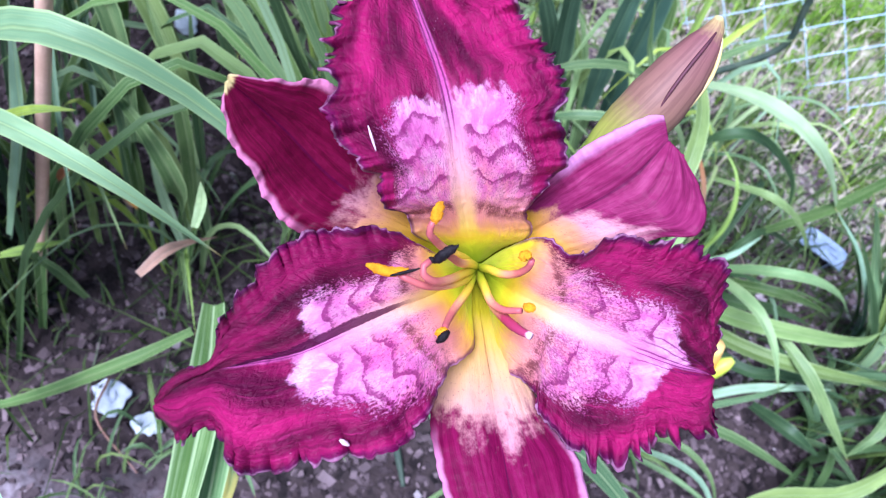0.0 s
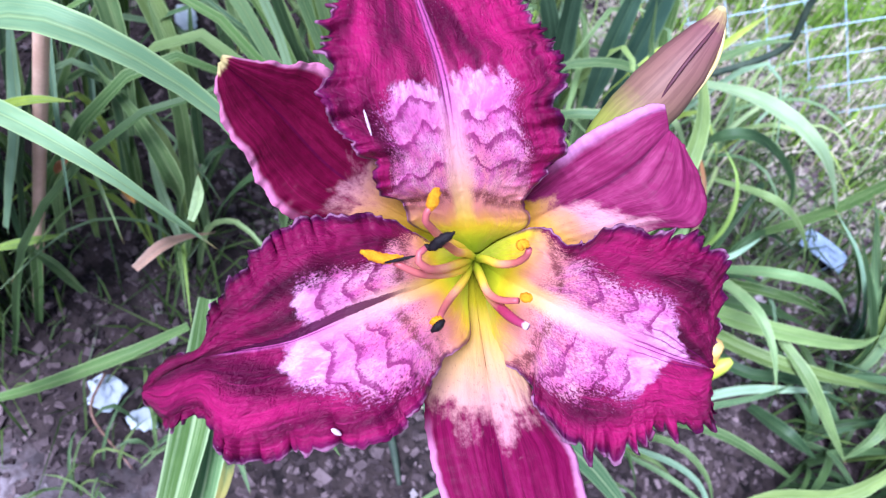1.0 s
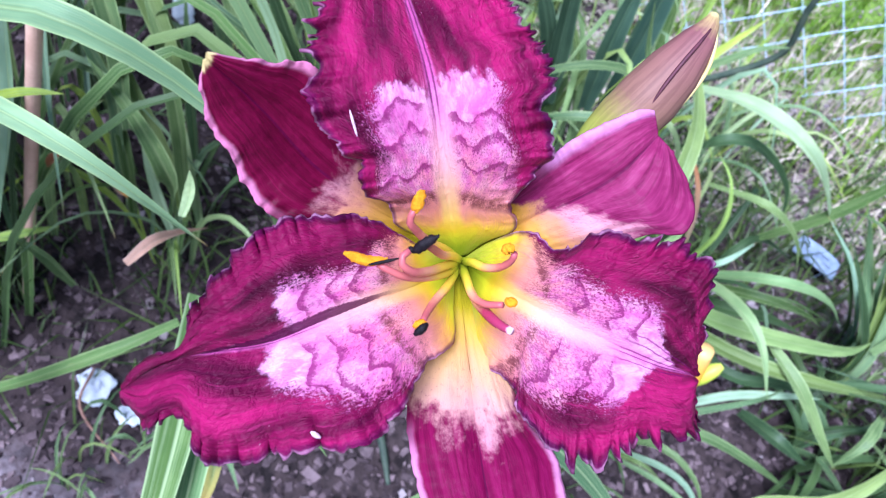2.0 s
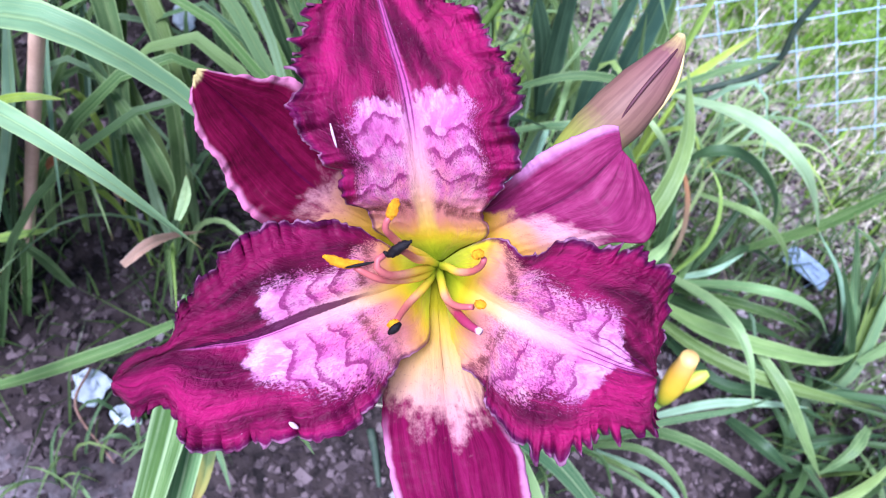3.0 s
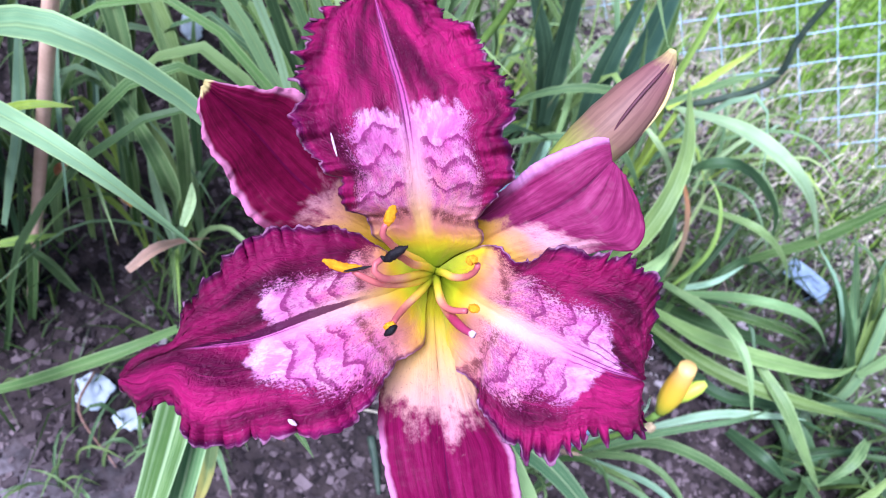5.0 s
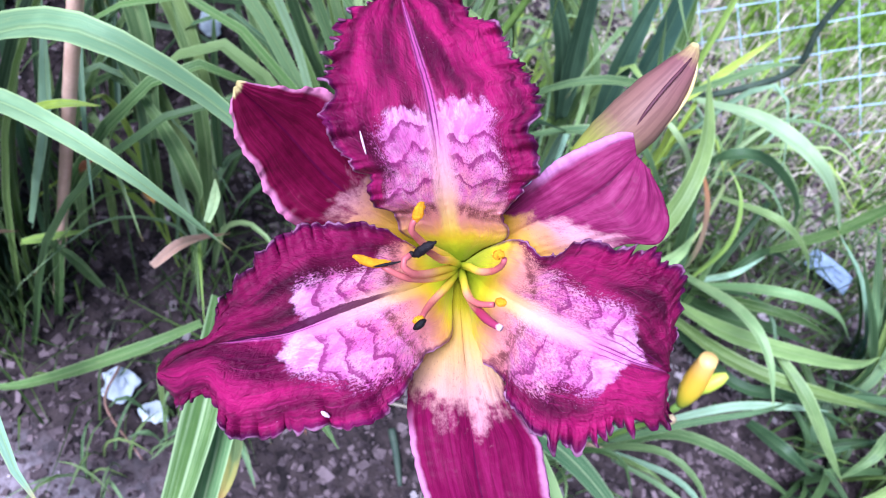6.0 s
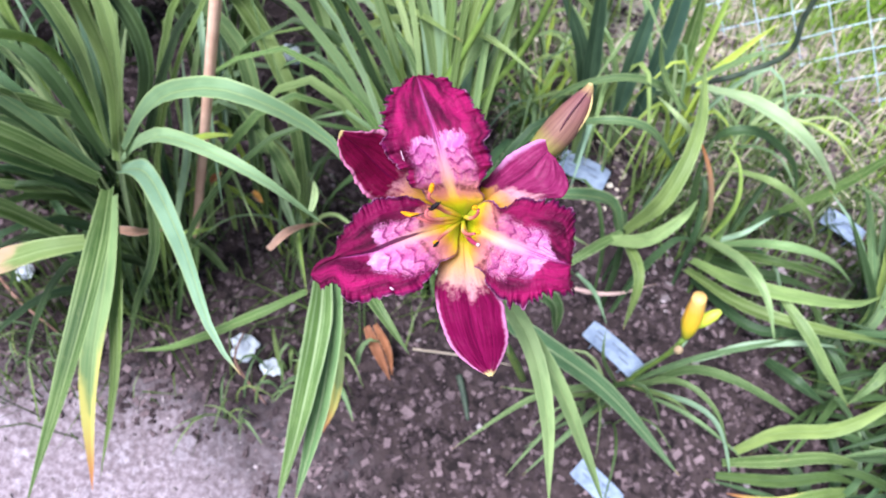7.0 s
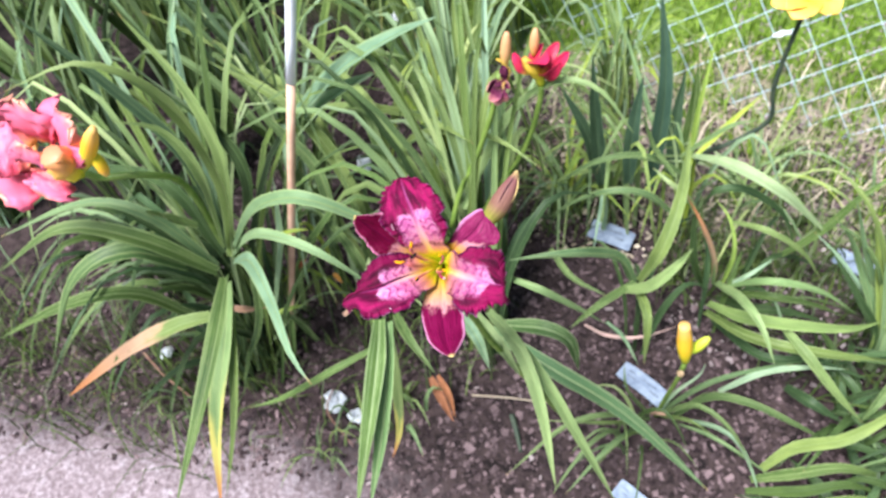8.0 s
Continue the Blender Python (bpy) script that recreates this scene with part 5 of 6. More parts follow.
blade(plant_s, LEAF_OLIVE, 0.0153, (0.349, 0.628, 0.120), (0.384, 0.618, 0.190), (0.411, 0.617, 0.260), (0.448, 0.632, 0.300))
blade(plant_s, LEAF, 0.0135, (0.212, 0.659, 0.200), (0.164, 0.631, 0.250), (0.120, 0.607, 0.268), (0.072, 0.591, 0.250), (0.032, 0.588, 0.200))
blade(plant_s, LEAF, 0.0144, (0.207, 0.609, 0.170), (0.162, 0.577, 0.235), (0.115, 0.560, 0.245), (0.066, 0.573, 0.200), (0.023, 0.586, 0.140))
blade(plant_s, LEAF_PALE, 0.0126, (0.235, 0.622, 0.150), (0.214, 0.597, 0.220), (0.181, 0.584, 0.260), (0.160, 0.616, 0.250))
blade(plant_s, LEAF, 0.0108, (0.193, 0.672, 0.230), (0.227, 0.661, 0.280), (0.248, 0.664, 0.300), (0.280, 0.685, 0.300))
blade(plant_s, LEAF, 0.0117, (0.271, 0.624, 0.170), (0.316, 0.588, 0.200), (0.367, 0.602, 0.160), (0.406, 0.617, 0.100))
blade(plant_s, LEAF_SHADED, 0.0108, (0.314, 0.592, 0.070), (0.329, 0.606, 0.120), (0.356, 0.630, 0.120), (0.421, 0.668, 0.070))
blade(plant_s, LEAF_PALE, 0.0090, (0.306, 0.768, 0.120), (0.341, 0.741, 0.170), (0.404, 0.737, 0.160), (0.462, 0.765, 0.100))
blade(plant_t, LEAF_LIME_PALE, 0.0240, (0.487, 0.556, 0.005), (0.482, 0.554, 0.090), (0.445, 0.597, 0.200), (0.420, 0.600, 0.262))
blade(plant_t, LEAF, 0.0200, (0.482, 0.560, 0.005), (0.477, 0.558, 0.090), (0.421, 0.597, 0.190), (0.385, 0.593, 0.240))
blade(plant_t, LEAF_MID, 0.0210, (0.492, 0.552, 0.005), (0.487, 0.552, 0.090), (0.4575, 0.585, 0.200), (0.452, 0.600, 0.275))
blade(plant_t, LEAF_SHADED, 0.0180, (0.480, 0.552, 0.005), (0.474, 0.548, 0.090), (0.438, 0.545, 0.153), (0.3854, 0.563, 0.217))
blade(plant_t, LEAF_PALE, 0.0175, (0.504, 0.603, 0.005), (0.492, 0.591, 0.076), (0.436, 0.579, 0.189), (0.390, 0.556, 0.303))
blade(plant_t, LEAF, 0.0159, (0.508, 0.609, 0.005), (0.496, 0.597, 0.076), (0.456, 0.606, 0.199), (0.418, 0.586, 0.322))
blade(plant_t, LEAF_PALE, 0.0112, (0.495, 0.600, 0.005), (0.483, 0.588, 0.076), (0.418, 0.581, 0.170), (0.369, 0.595, 0.208))
blade(plant_t, LEAF, 0.0112, (0.500, 0.601, 0.005), (0.488, 0.589, 0.076), (0.447, 0.574, 0.189), (0.405, 0.586, 0.227), (0.378, 0.617, 0.199))
blade(plant_t, LEAF, 0.0127, (0.519, 0.607, 0.005), (0.507, 0.595, 0.076), (0.485, 0.585, 0.180), (0.480, 0.596, 0.246))
blade(plant_t, LEAF, 0.0127, (0.506, 0.605, 0.005), (0.494, 0.593, 0.085), (0.444, 0.575, 0.218), (0.402, 0.570, 0.293), (0.369, 0.587, 0.312), (0.353, 0.615, 0.274))
blade(plant_t, LEAF_LIME_PALE, 0.0079, (0.508, 0.613, 0.005), (0.496, 0.601, 0.095), (0.461, 0.590, 0.208), (0.439, 0.591, 0.293), (0.434, 0.594, 0.331))
blade(plant_t, LEAF, 0.0112, (0.529, 0.602, 0.005), (0.517, 0.590, 0.076), (0.509, 0.581, 0.161), (0.503, 0.604, 0.227))
blade(plant_t, LEAF_SHADED, 0.0112, (0.485, 0.601, 0.005), (0.473, 0.589, 0.076), (0.435, 0.582, 0.142), (0.402, 0.595, 0.180), (0.384, 0.613, 0.170))
blade(plant_t, LEAF_PALE, 0.0168, (0.484, 0.551, 0.100), (0.494, 0.557, 0.140), (0.512, 0.583, 0.160), (0.563, 0.643, 0.140))
blade(plant_t, LEAF_PALE, 0.0076, (0.439, 0.689, 0.200), (0.429, 0.685, 0.240), (0.423, 0.696, 0.270))
blade(plant_t, LEAF, 0.0202, (0.370, 0.365, 0.000), (0.395, 0.376, 0.050), (0.440, 0.382, 0.085), (0.484, 0.419, 0.100), (0.534, 0.479, 0.100))
blade(plant_t, LEAF_SHADED, 0.0134, (0.428, 0.412, 0.020), (0.458, 0.401, 0.050), (0.491, 0.399, 0.045), (0.508, 0.397, 0.020))
blade(plant_t, LEAF, 0.0185, (0.359, 0.349, -0.005), (0.402, 0.353, 0.030), (0.454, 0.370, 0.045), (0.523, 0.394, 0.005))
blade(plant_t, LEAF_SHADED, 0.0176, (0.355, 0.334, -0.010), (0.412, 0.335, 0.025), (0.457, 0.351, 0.040), (0.508, 0.371, 0.005))
blade(plant_t, LEAF_YELLOWED, 0.0185, (0.502, 0.365, 0.000), (0.448, 0.329, 0.030), (0.408, 0.312, 0.020), (0.368, 0.317, -0.010))
blade(plant_t, LEAF, 0.0151, (0.543, 0.437, 0.090), (0.520, 0.385, 0.075), (0.523, 0.362, 0.010))
blade(plant_t, LEAF, 0.0168, (0.504, 0.493, 0.080), (0.487, 0.462, 0.075), (0.474, 0.445, 0.040))
blade(plant_t, LEAF_SHADED, 0.0202, (0.385, 0.477, 0.030), (0.412, 0.443, 0.055), (0.457, 0.443, 0.030))
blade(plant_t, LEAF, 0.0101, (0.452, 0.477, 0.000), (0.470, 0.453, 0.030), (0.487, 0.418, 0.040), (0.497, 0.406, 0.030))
blade(plant_t, LEAF_SHADED, 0.0151, (0.552, 0.535, 0.030), (0.498, 0.521, 0.080), (0.468, 0.513, 0.090), (0.434, 0.511, 0.050))
blade(plant_t, LEAF_SHADED, 0.0151, (0.568, 0.495, 0.020), (0.518, 0.441, 0.060), (0.486, 0.415, 0.060), (0.472, 0.412, 0.010))
blade(plant_t, LEAF_SHADED, 0.0151, (0.565, 0.414, 0.020), (0.536, 0.424, 0.060), (0.518, 0.425, 0.060), (0.508, 0.422, 0.020))
blade(plant_t, LEAF_SHADED, 0.0151, (0.566, 0.379, 0.000), (0.519, 0.361, 0.040), (0.472, 0.359, 0.050), (0.447, 0.358, 0.010))
blade(plant_t, LEAF_SHADED, 0.0151, (0.592, 0.438, 0.020), (0.557, 0.377, 0.050), (0.551, 0.352, 0.020))
blade(plant_b, LEAF, 0.0137, (0.253, 0.404, 0.005), (0.288, 0.412, 0.060), (0.331, 0.405, 0.080), (0.390, 0.405, 0.060), (0.445, 0.415, 0.020))
blade(plant_b, LEAF_PALE, 0.0079, (0.261, 0.406, 0.000), (0.309, 0.379, 0.045), (0.342, 0.361, 0.035), (0.377, 0.331, -0.020))
blade(plant_b, LEAF, 0.0065, (0.259, 0.398, -0.000), (0.299, 0.372, 0.035), (0.343, 0.361, 0.025), (0.397, 0.363, -0.020))
blade(plant_b, LEAF_PALE, 0.0065, (0.232, 0.405, 0.000), (0.247, 0.405, 0.060), (0.270, 0.419, 0.090), (0.277, 0.443, 0.090))
blade(plant_b, LEAF_DRY, 0.0058, (0.221, 0.401, 0.000), (0.233, 0.388, 0.030), (0.263, 0.395, 0.020))
blade(plant_r, LEAF_PALE, 0.0130, (0.005, 0.453, 0.160), (0.057, 0.436, 0.170), (0.098, 0.453, 0.130), (0.142, 0.482, 0.070))
blade(plant_r, LEAF_PALE, 0.0070, (0.141, 0.486, 0.070), (0.168, 0.473, 0.060), (0.195, 0.455, 0.030))
blade(plant_r, LEAF_DRY, 0.0070, (0.111, 0.487, 0.050), (0.145, 0.478, 0.050), (0.189, 0.480, 0.060), (0.236, 0.514, 0.060))
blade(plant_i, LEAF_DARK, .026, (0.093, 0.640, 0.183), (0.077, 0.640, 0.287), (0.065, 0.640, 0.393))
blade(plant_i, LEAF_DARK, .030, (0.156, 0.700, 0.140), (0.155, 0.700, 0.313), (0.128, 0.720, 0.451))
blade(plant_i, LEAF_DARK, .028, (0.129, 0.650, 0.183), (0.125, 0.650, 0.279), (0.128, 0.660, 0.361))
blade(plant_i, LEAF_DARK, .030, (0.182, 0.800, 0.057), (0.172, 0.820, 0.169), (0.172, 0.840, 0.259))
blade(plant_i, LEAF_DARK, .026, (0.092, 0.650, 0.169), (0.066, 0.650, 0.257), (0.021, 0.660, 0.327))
blade(plant_i, LEAF, .034, (0.196, 0.800, 0.075), (0.196, 0.830, 0.170), (0.188, 0.850, 0.262))
blade(plant_i, LEAF, .012, (0.136, 0.760, 0.081), (0.098, 0.760, 0.189), (0.015, 0.760, 0.268), (-0.045, 0.760, 0.278))
blade(plant_i, LEAF_LIME, .010, (0.203, 0.720, 0.167), (0.202, 0.720, 0.288), (0.205, 0.740, 0.388))
blade(plant_i, LEAF_LIME, .012, (0.212, 0.720, 0.196), (0.246, 0.760, 0.228), (0.284, 0.800, 0.260))
blade(plant_i, LEAF_LIME, .009, (0.329, 0.950, 0.049), (0.344, 0.970, 0.094), (0.364, 1.000, 0.151))
blade(plant_i, LEAF, .010, (0.174, 0.760, 0.126), (0.135, 0.760, 0.228), (0.081, 0.800, 0.328), (0.054, 0.820, 0.357))
blade(plant_i, LEAF, .012, (0.179, 0.750, 0.101), (0.136, 0.700, 0.169), (0.044, 0.660, 0.171), (-0.009, 0.620, 0.136))
blade(plant_m, LEAF_DRY, .012, (-0.152, 0.299, 0.209), (-0.141, 0.325, 0.212), (-0.135, 0.381, 0.160))
blade(plant_m, LEAF_PALE, .008, (-0.084, 0.264, 0.340), (-0.085, 0.275, 0.346), (-0.097, 0.297, 0.335))
blade(plant_m, LEAF_DRY, .010, (-0.228, 0.399, 0.149), (-0.219, 0.395, 0.147), (-0.218, 0.404, 0.129))
blade(plant_l, LEAF_ORANGE, .008, (-0.219, 0.389, 0.165), (-0.213, 0.388, 0.160), (-0.207, 0.386, 0.152))
blade(plant_l, LEAF_RUST, .013, (-0.233, 0.342, 0.222), (-0.225, 0.340, 0.235), (-0.218, 0.343, 0.244))
blade(plant_m, LEAF_RUST, .016, (-0.069, 0.339, 0.050), (-0.047, 0.318, 0.040), (-0.025, 0.302, 0.014))
blade(plant_m, LEAF_RUST, .012, (-0.061, 0.345, 0.050), (-0.038, 0.325, 0.041), (-0.025, 0.308, 0.015))
blade(plant_l, LEAF, .020, (-0.170, 0.394, 0.144), (-0.160, 0.372, 0.220), (-0.185, 0.379, 0.263), (-0.223, 0.393, 0.287))
blade(plant_l, LEAF, .018, (-0.172, 0.411, 0.127), (-0.170, 0.410, 0.227), (-0.181, 0.417, 0.288), (-0.201, 0.431, 0.332))
blade(plant_l, LEAF, .014, (-0.187, 0.460, 0.135), (-0.182, 0.451, 0.233), (-0.187, 0.464, 0.316))
blade(plant_l, LEAF_PALE, .016, (-0.273, 0.322, 0.160), (-0.235, 0.325, 0.278), (-0.238, 0.344, 0.321), (-0.255, 0.375, 0.347))
blade(plant_l, LEAF, .016, (-0.233, 0.415, 0.131), (-0.223, 0.413, 0.230), (-0.233, 0.407, 0.290), (-0.252, 0.428, 0.314))
blade(plant_m, LEAF, .018, (-0.133, 0.535, 0.163), (-0.158, 0.506, 0.240), (-0.168, 0.500, 0.300))
blade(plant_m, LEAF, .014, (-0.149, 0.548, 0.166), (-0.170, 0.510, 0.202), (-0.211, 0.484, 0.180))
blade(plant_m, LEAF, .016, (-0.090, 0.397, 0.140), (-0.071, 0.360, 0.233), (-0.075, 0.361, 0.274))
blade(plant_l, LEAF, .014, (-0.252, 0.348, 0.122), (-0.251, 0.363, 0.185), (-0.236, 0.384, 0.227), (-0.218, 0.396, 0.247))
blade(plant_l, LEAF, .012, (-0.240, 0.373, 0.105), (-0.239, 0.374, 0.165), (-0.251, 0.380, 0.187))
blade(plant_m, LEAF_LIME, .008, (-0.193, 0.279, 0.358), (-0.172, 0.283, 0.368), (-0.157, 0.290, 0.368))
blade(plant_l, LEAF_LIME, .010, (-0.283, 0.315, 0.139), (-0.254, 0.320, 0.158), (-0.242, 0.347, 0.142))
blade(plant_i, LEAF, .010, (0.191, 0.620, 0.236), (0.156, 0.623, 0.279), (0.136, 0.616, 0.339))
blade(plant_l, LEAF, .018, (-0.173, 0.415, 0.108), (-0.186, 0.411, 0.188), (-0.206, 0.414, 0.249), (-0.227, 0.428, 0.293))
blade(plant_l, LEAF_PALE, .012, (-0.188, 0.410, 0.088), (-0.205, 0.418, 0.150), (-0.217, 0.431, 0.193))
blade(plant_l, LEAF, .015, (-0.217, 0.402, 0.088), (-0.220, 0.411, 0.170), (-0.242, 0.433, 0.234), (-0.253, 0.437, 0.296))
blade(plant_l, LEAF_PALE, .012, (-0.168, 0.426, 0.089), (-0.172, 0.426, 0.159), (-0.184, 0.443, 0.192))
blade(plant_m, LEAF, .014, (-0.189, 0.557, 0.150), (-0.206, 0.549, 0.210), (-0.223, 0.564, 0.253))
blade(plant_m, LEAF_PALE, .012, (-0.173, 0.574, 0.152), (-0.188, 0.584, 0.194), (-0.207, 0.593, 0.236))
blade(plant_l, LEAF, .012, (-0.239, 0.338, 0.070), (-0.249, 0.328, 0.119), (-0.265, 0.323, 0.139), (-0.273, 0.314, 0.138))

UP, FRONT, RIGHT = math.pi / 2, -math.pi / 2, 0.0
MIXED = (LEAF_PALE, LEAF, LEAF_PALE, LEAF, LEAF_SHADED, LEAF_OLIVE)
THIN = (LEAF_PALE, LEAF, LEAF_LIME, LEAF_OLIVE, LEAF, LEAF_PALE)
# the darkest fans put the shade inside the clumps into leaf colour
fan(plant_l, (-0.30, 0.31), 28, 0.34, 0.42, 0.009, (LEAF_SHADED, LEAF, LEAF_SHADED, LEAF_PALE, LEAF_OLIVE), UP + 0.5, 1.5, 21)
fan(plant_l, (-0.32, 0.33), 9, 0.28, 0.26, 0.011, LEAF_SHADED, FRONT - 1.0, 0.7, 22)
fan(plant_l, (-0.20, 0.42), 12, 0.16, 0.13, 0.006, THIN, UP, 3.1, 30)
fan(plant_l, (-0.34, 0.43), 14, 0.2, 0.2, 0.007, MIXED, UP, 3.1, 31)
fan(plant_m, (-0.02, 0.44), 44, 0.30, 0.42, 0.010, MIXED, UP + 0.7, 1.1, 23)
fan(plant_m, (-0.02, 0.42), 8, 0.20, 0.25, 0.012, LEAF_SHADED, UP + 0.5, 1.6, 24)
fan(plant_r, (0.19, 0.50), 4, 0.14, 0.15, 0.009, LEAF_SHADED, UP, 1.6, 25)
fan(plant_s, (0.28, 0.57), 5, 0.16, 0.14, 0.007, LEAF_SHADED, RIGHT + 0.6, 1.6, 26)
fan(plant_t, (0.60, 0.46), 9, 0.20, 0.13, 0.012, LEAF_SHADED, math.pi + 0.4, 1.7, 27)
# low fans in the shaded green darken the gaps under the leaves
fan(plant_t, (0.55, 0.40), 26, 0.15, 0.08, 0.011, (LEAF_SHADED, LEAF, LEAF_SHADED), UP, 3.1, 32)
fan(plant_t, (0.47, 0.47), 14, 0.13, 0.06, 0.010, LEAF_SHADED, UP, 3.1, 33)
fan(plant_t, (0.48, 0.33), 12, 0.12, 0.05, 0.011, LEAF_SHADED, UP, 3.1, 34)
fan(plant_l, (-0.37, 0.36), 26, 0.22, 0.20, 0.011, (LEAF_SHADED, LEAF_SHADED, LEAF), math.pi, 1.3, 35)
fan(plant_l, (-0.33, 0.28), 14, 0.17, 0.11, 0.010, LEAF_SHADED, math.pi - 0.2, 1.2, 36)
fan(plant_l, (-0.50, 0.38), 20, 0.20, 0.18, 0.011, LEAF_SHADED, math.pi, 1.6, 37)
fan(plant_i, (0.12, 0.68), 12, 0.17, 0.22, 0.008, (LEAF_PALE, LEAF, LEAF_LIME_PALE), FRONT, 2.2, 38)
fan(plant_i, (0.20, 0.70), 8, 0.12, 0.20, 0.007, (LEAF_PALE, LEAF_LIME), UP, 3.1, 39)
fan(plant_b, (0.21, 0.36), 9, 0.12, 0.08, 0.005, MIXED, 0, 3.1, 28)
for k, (x, y, c, h, w, mats, label) in enumerate((
        (-0.55, 0.62, 40, 0.55, 0.012, MIXED, "dense green daylily clump behind the stake"), (-0.25, 0.85, 44, 0.5, 0.010, MIXED, "tall green daylily clump at the back of the bed"),
        (-0.66, 0.50, 38, 0.42, 0.012, MIXED, "green daylily clump beside the pink flower"), (-0.88, 0.42, 40, 0.5, 0.012, MIXED, "green daylily clump with a pink flower"), (-0.95, 0.95, 40, 0.55, 0.013, MIXED, "tall green daylily clump at the back of the bed"),
        (-0.16, 1.05, 40, 0.42, 0.008, THIN, "green daylily clump near the netting"), (-0.6, 1.25, 40, 0.5, 0.012, MIXED, "tall green daylily clump at the back of the bed"),
        (0.74, 0.74, 14, 0.22, 0.009, MIXED, "low green daylily clump near the dry turf"), (-1.3, 0.7, 36, 0.5, 0.013, MIXED, "green daylily clump at the edge of the bed"),
        (-0.42, 0.98, 44, 0.6, 0.012, MIXED, "tall green daylily clump at the back of the bed"), (-0.72, 0.78, 44, 0.6, 0.013, MIXED, "tall green daylily clump at the back of the bed"),
        (-0.14, 0.68, 34, 0.38, 0.008, THIN, "green daylily clump behind the open flower"), (-0.35, 0.55, 26, 0.45, 0.011, MIXED, "green daylily clump beside the stake"),
        (-0.1, 1.25, 40, 0.5, 0.010, THIN, "tall green daylily clump near the netting"),
        (0.04, 0.70, 34, 0.13, 0.006, THIN, "low thin-leaved tuft with dry blades below the red flower"), (0.06, 0.92, 40, 0.20, 0.006, THIN, "low thin-leaved tuft with dry blades beside the iris"),
        (-0.85, 0.66, 46, 0.45, 0.012, MIXED, "green daylily clump behind the pink flower"), (-1.15, 0.95, 44, 0.5, 0.013, MIXED, "tall green daylily clump at the back of the bed"), (-0.74, 1.02, 44, 0.5, 0.012, MIXED, "tall green daylily clump at the back of the bed"),
        (0.30, 0.78, 26, 0.12, 0.005, THIN, "low thin-leaved tuft with dry blades by the turf"))):
    back = thing("daylily_plant", label, "plant", group="daylily clumps")
    fan(back, (x, y), c, 0.30 if h > 0.3 else 0.26 if h > 0.22 else 0.17, h, w, mats, UP, 3.14, 40 + k)

for k, (c, count, reach, label) in enumerate(((((-0.095, 0.291, 0.004)), 12, 0.05, "small green weed seedlings in the mulch"), (((-0.171, 0.222, -0.001)), 14, 0.06, "tuft of thin weed grass on bare soil"), (((-0.136, 0.275, 0.004)), 8, 0.045, "small green weed seedlings in the mulch"), (((-0.395, 0.200, 0.009)), 10, 0.05, "tuft of thin weed grass on bare soil"))):
    weed = thing("weed_tuft", label, "weed", group="weeds")
    fan(weed, (c[0], c[1]), count, reach, 0.05, 0.006 if k % 2 == 0 else 0.003, LEAF, UP, 3.14, 70 + k, rows=7)

# ---- stake ----
stake = thing("garden_stake", "slim leaning wooden stake with pale blue painted top", "stake")
foot, lean = Vector((-0.2966, 0.3335, 0.0)), Vector((0.2403, 0.0178, 0.9705))
mark, top = 0.53, 0.95
part("wooden_shaft", tube_mesh("wooden_shaft", (foot - lean * 0.05, foot + lean * 0.2, foot + lean * mark), [0.0042, 0.0045, 0.0048], STAKE_WOOD, rings=8, sides=10), stake)
part("painted_top", tube_mesh("painted_top", (foot + lean * mark, foot + lean * 0.7, foot + lean * top), [0.0052, 0.0052, 0.0052], STAKE_PAINT, rings=8, sides=10), stake, "pale blue painted stake top")


# ---- other flowers and buds ----
def simple_petal(parent, base, tip, width, curl, material, name="petal", twist=0.0, up=(0, -0.35, 1.0), blunt=False, cup=0.25, frill=0.10):
    b, t = Vector(base), Vector(tip)
    d = t - b
    side = d.cross(Vector(up)).normalized()
    side = Matrix.Rotation(twist, 3, d.normalized()) @ side
    nor = side.cross(d).normalized()
    verts, faces, uvs = [], [], []
    rows, cols = 16, 12
    for i in range(rows + 1):
        v = i / rows
        w = width * 0.5 * (0.25 + 0.75 * math.sin(math.pi * min(1, 0.12 + 0.78 * v)) ** 0.8) * (1 if v < 0.8 else math.sqrt(max(0.02, 1 - ((v - 0.8) / 0.2) ** 2)))
        if blunt:
            w = width * 0.5 * (0.3 + 0.7 * math.sin(0.5 * math.pi * min(1.0, v / 0.6))) * (1 if v < 0.6 else math.sqrt(max(0.03, 1 - ((v - 0.6) / 0.4) ** 2)))
        for j in range(cols + 1):
            a = -1 + 2 * j / cols
            c = b + d * v + nor * (curl * d.length * math.sin(math.pi * v * 0.9) - 0.35 * curl * d.length * v * v)
            p = c + side * (a * w) + nor * (cup * w * a * a + frill * width * a * a * noise.noise((v * 9, a * 4, b.x * 90 + t.z * 50)) + 0.04 * width * noise.noise((v * 5, a * 3, b.x * 90)))
            verts.append(p)
            uvs.append((j / cols, v))
    k = cols + 1
    for i in range(rows):
        for j in range(cols):
            faces.append((i * k + j, i * k + j + 1, (i + 1) * k + j + 1, (i + 1) * k + j))
    ob = part(name, mesh_of(name, verts, faces, material, uvs), parent)
    mod = ob.modifiers.new("thickness", "SOLIDIFY")
    mod.thickness = 0.0008
    return ob


def closed_bud(parent, base, tip, r, material, label="", end=0.4):
    b, t = Vector(base), Vector(tip)
    return part("bud", tube_mesh("bud", (b, b.lerp(t, 0.5), t), [0.45 * r, 0.8 * r, r, 0.97 * r, 0.85 * r, end * r], material, rings=14, sides=10), parent, label)


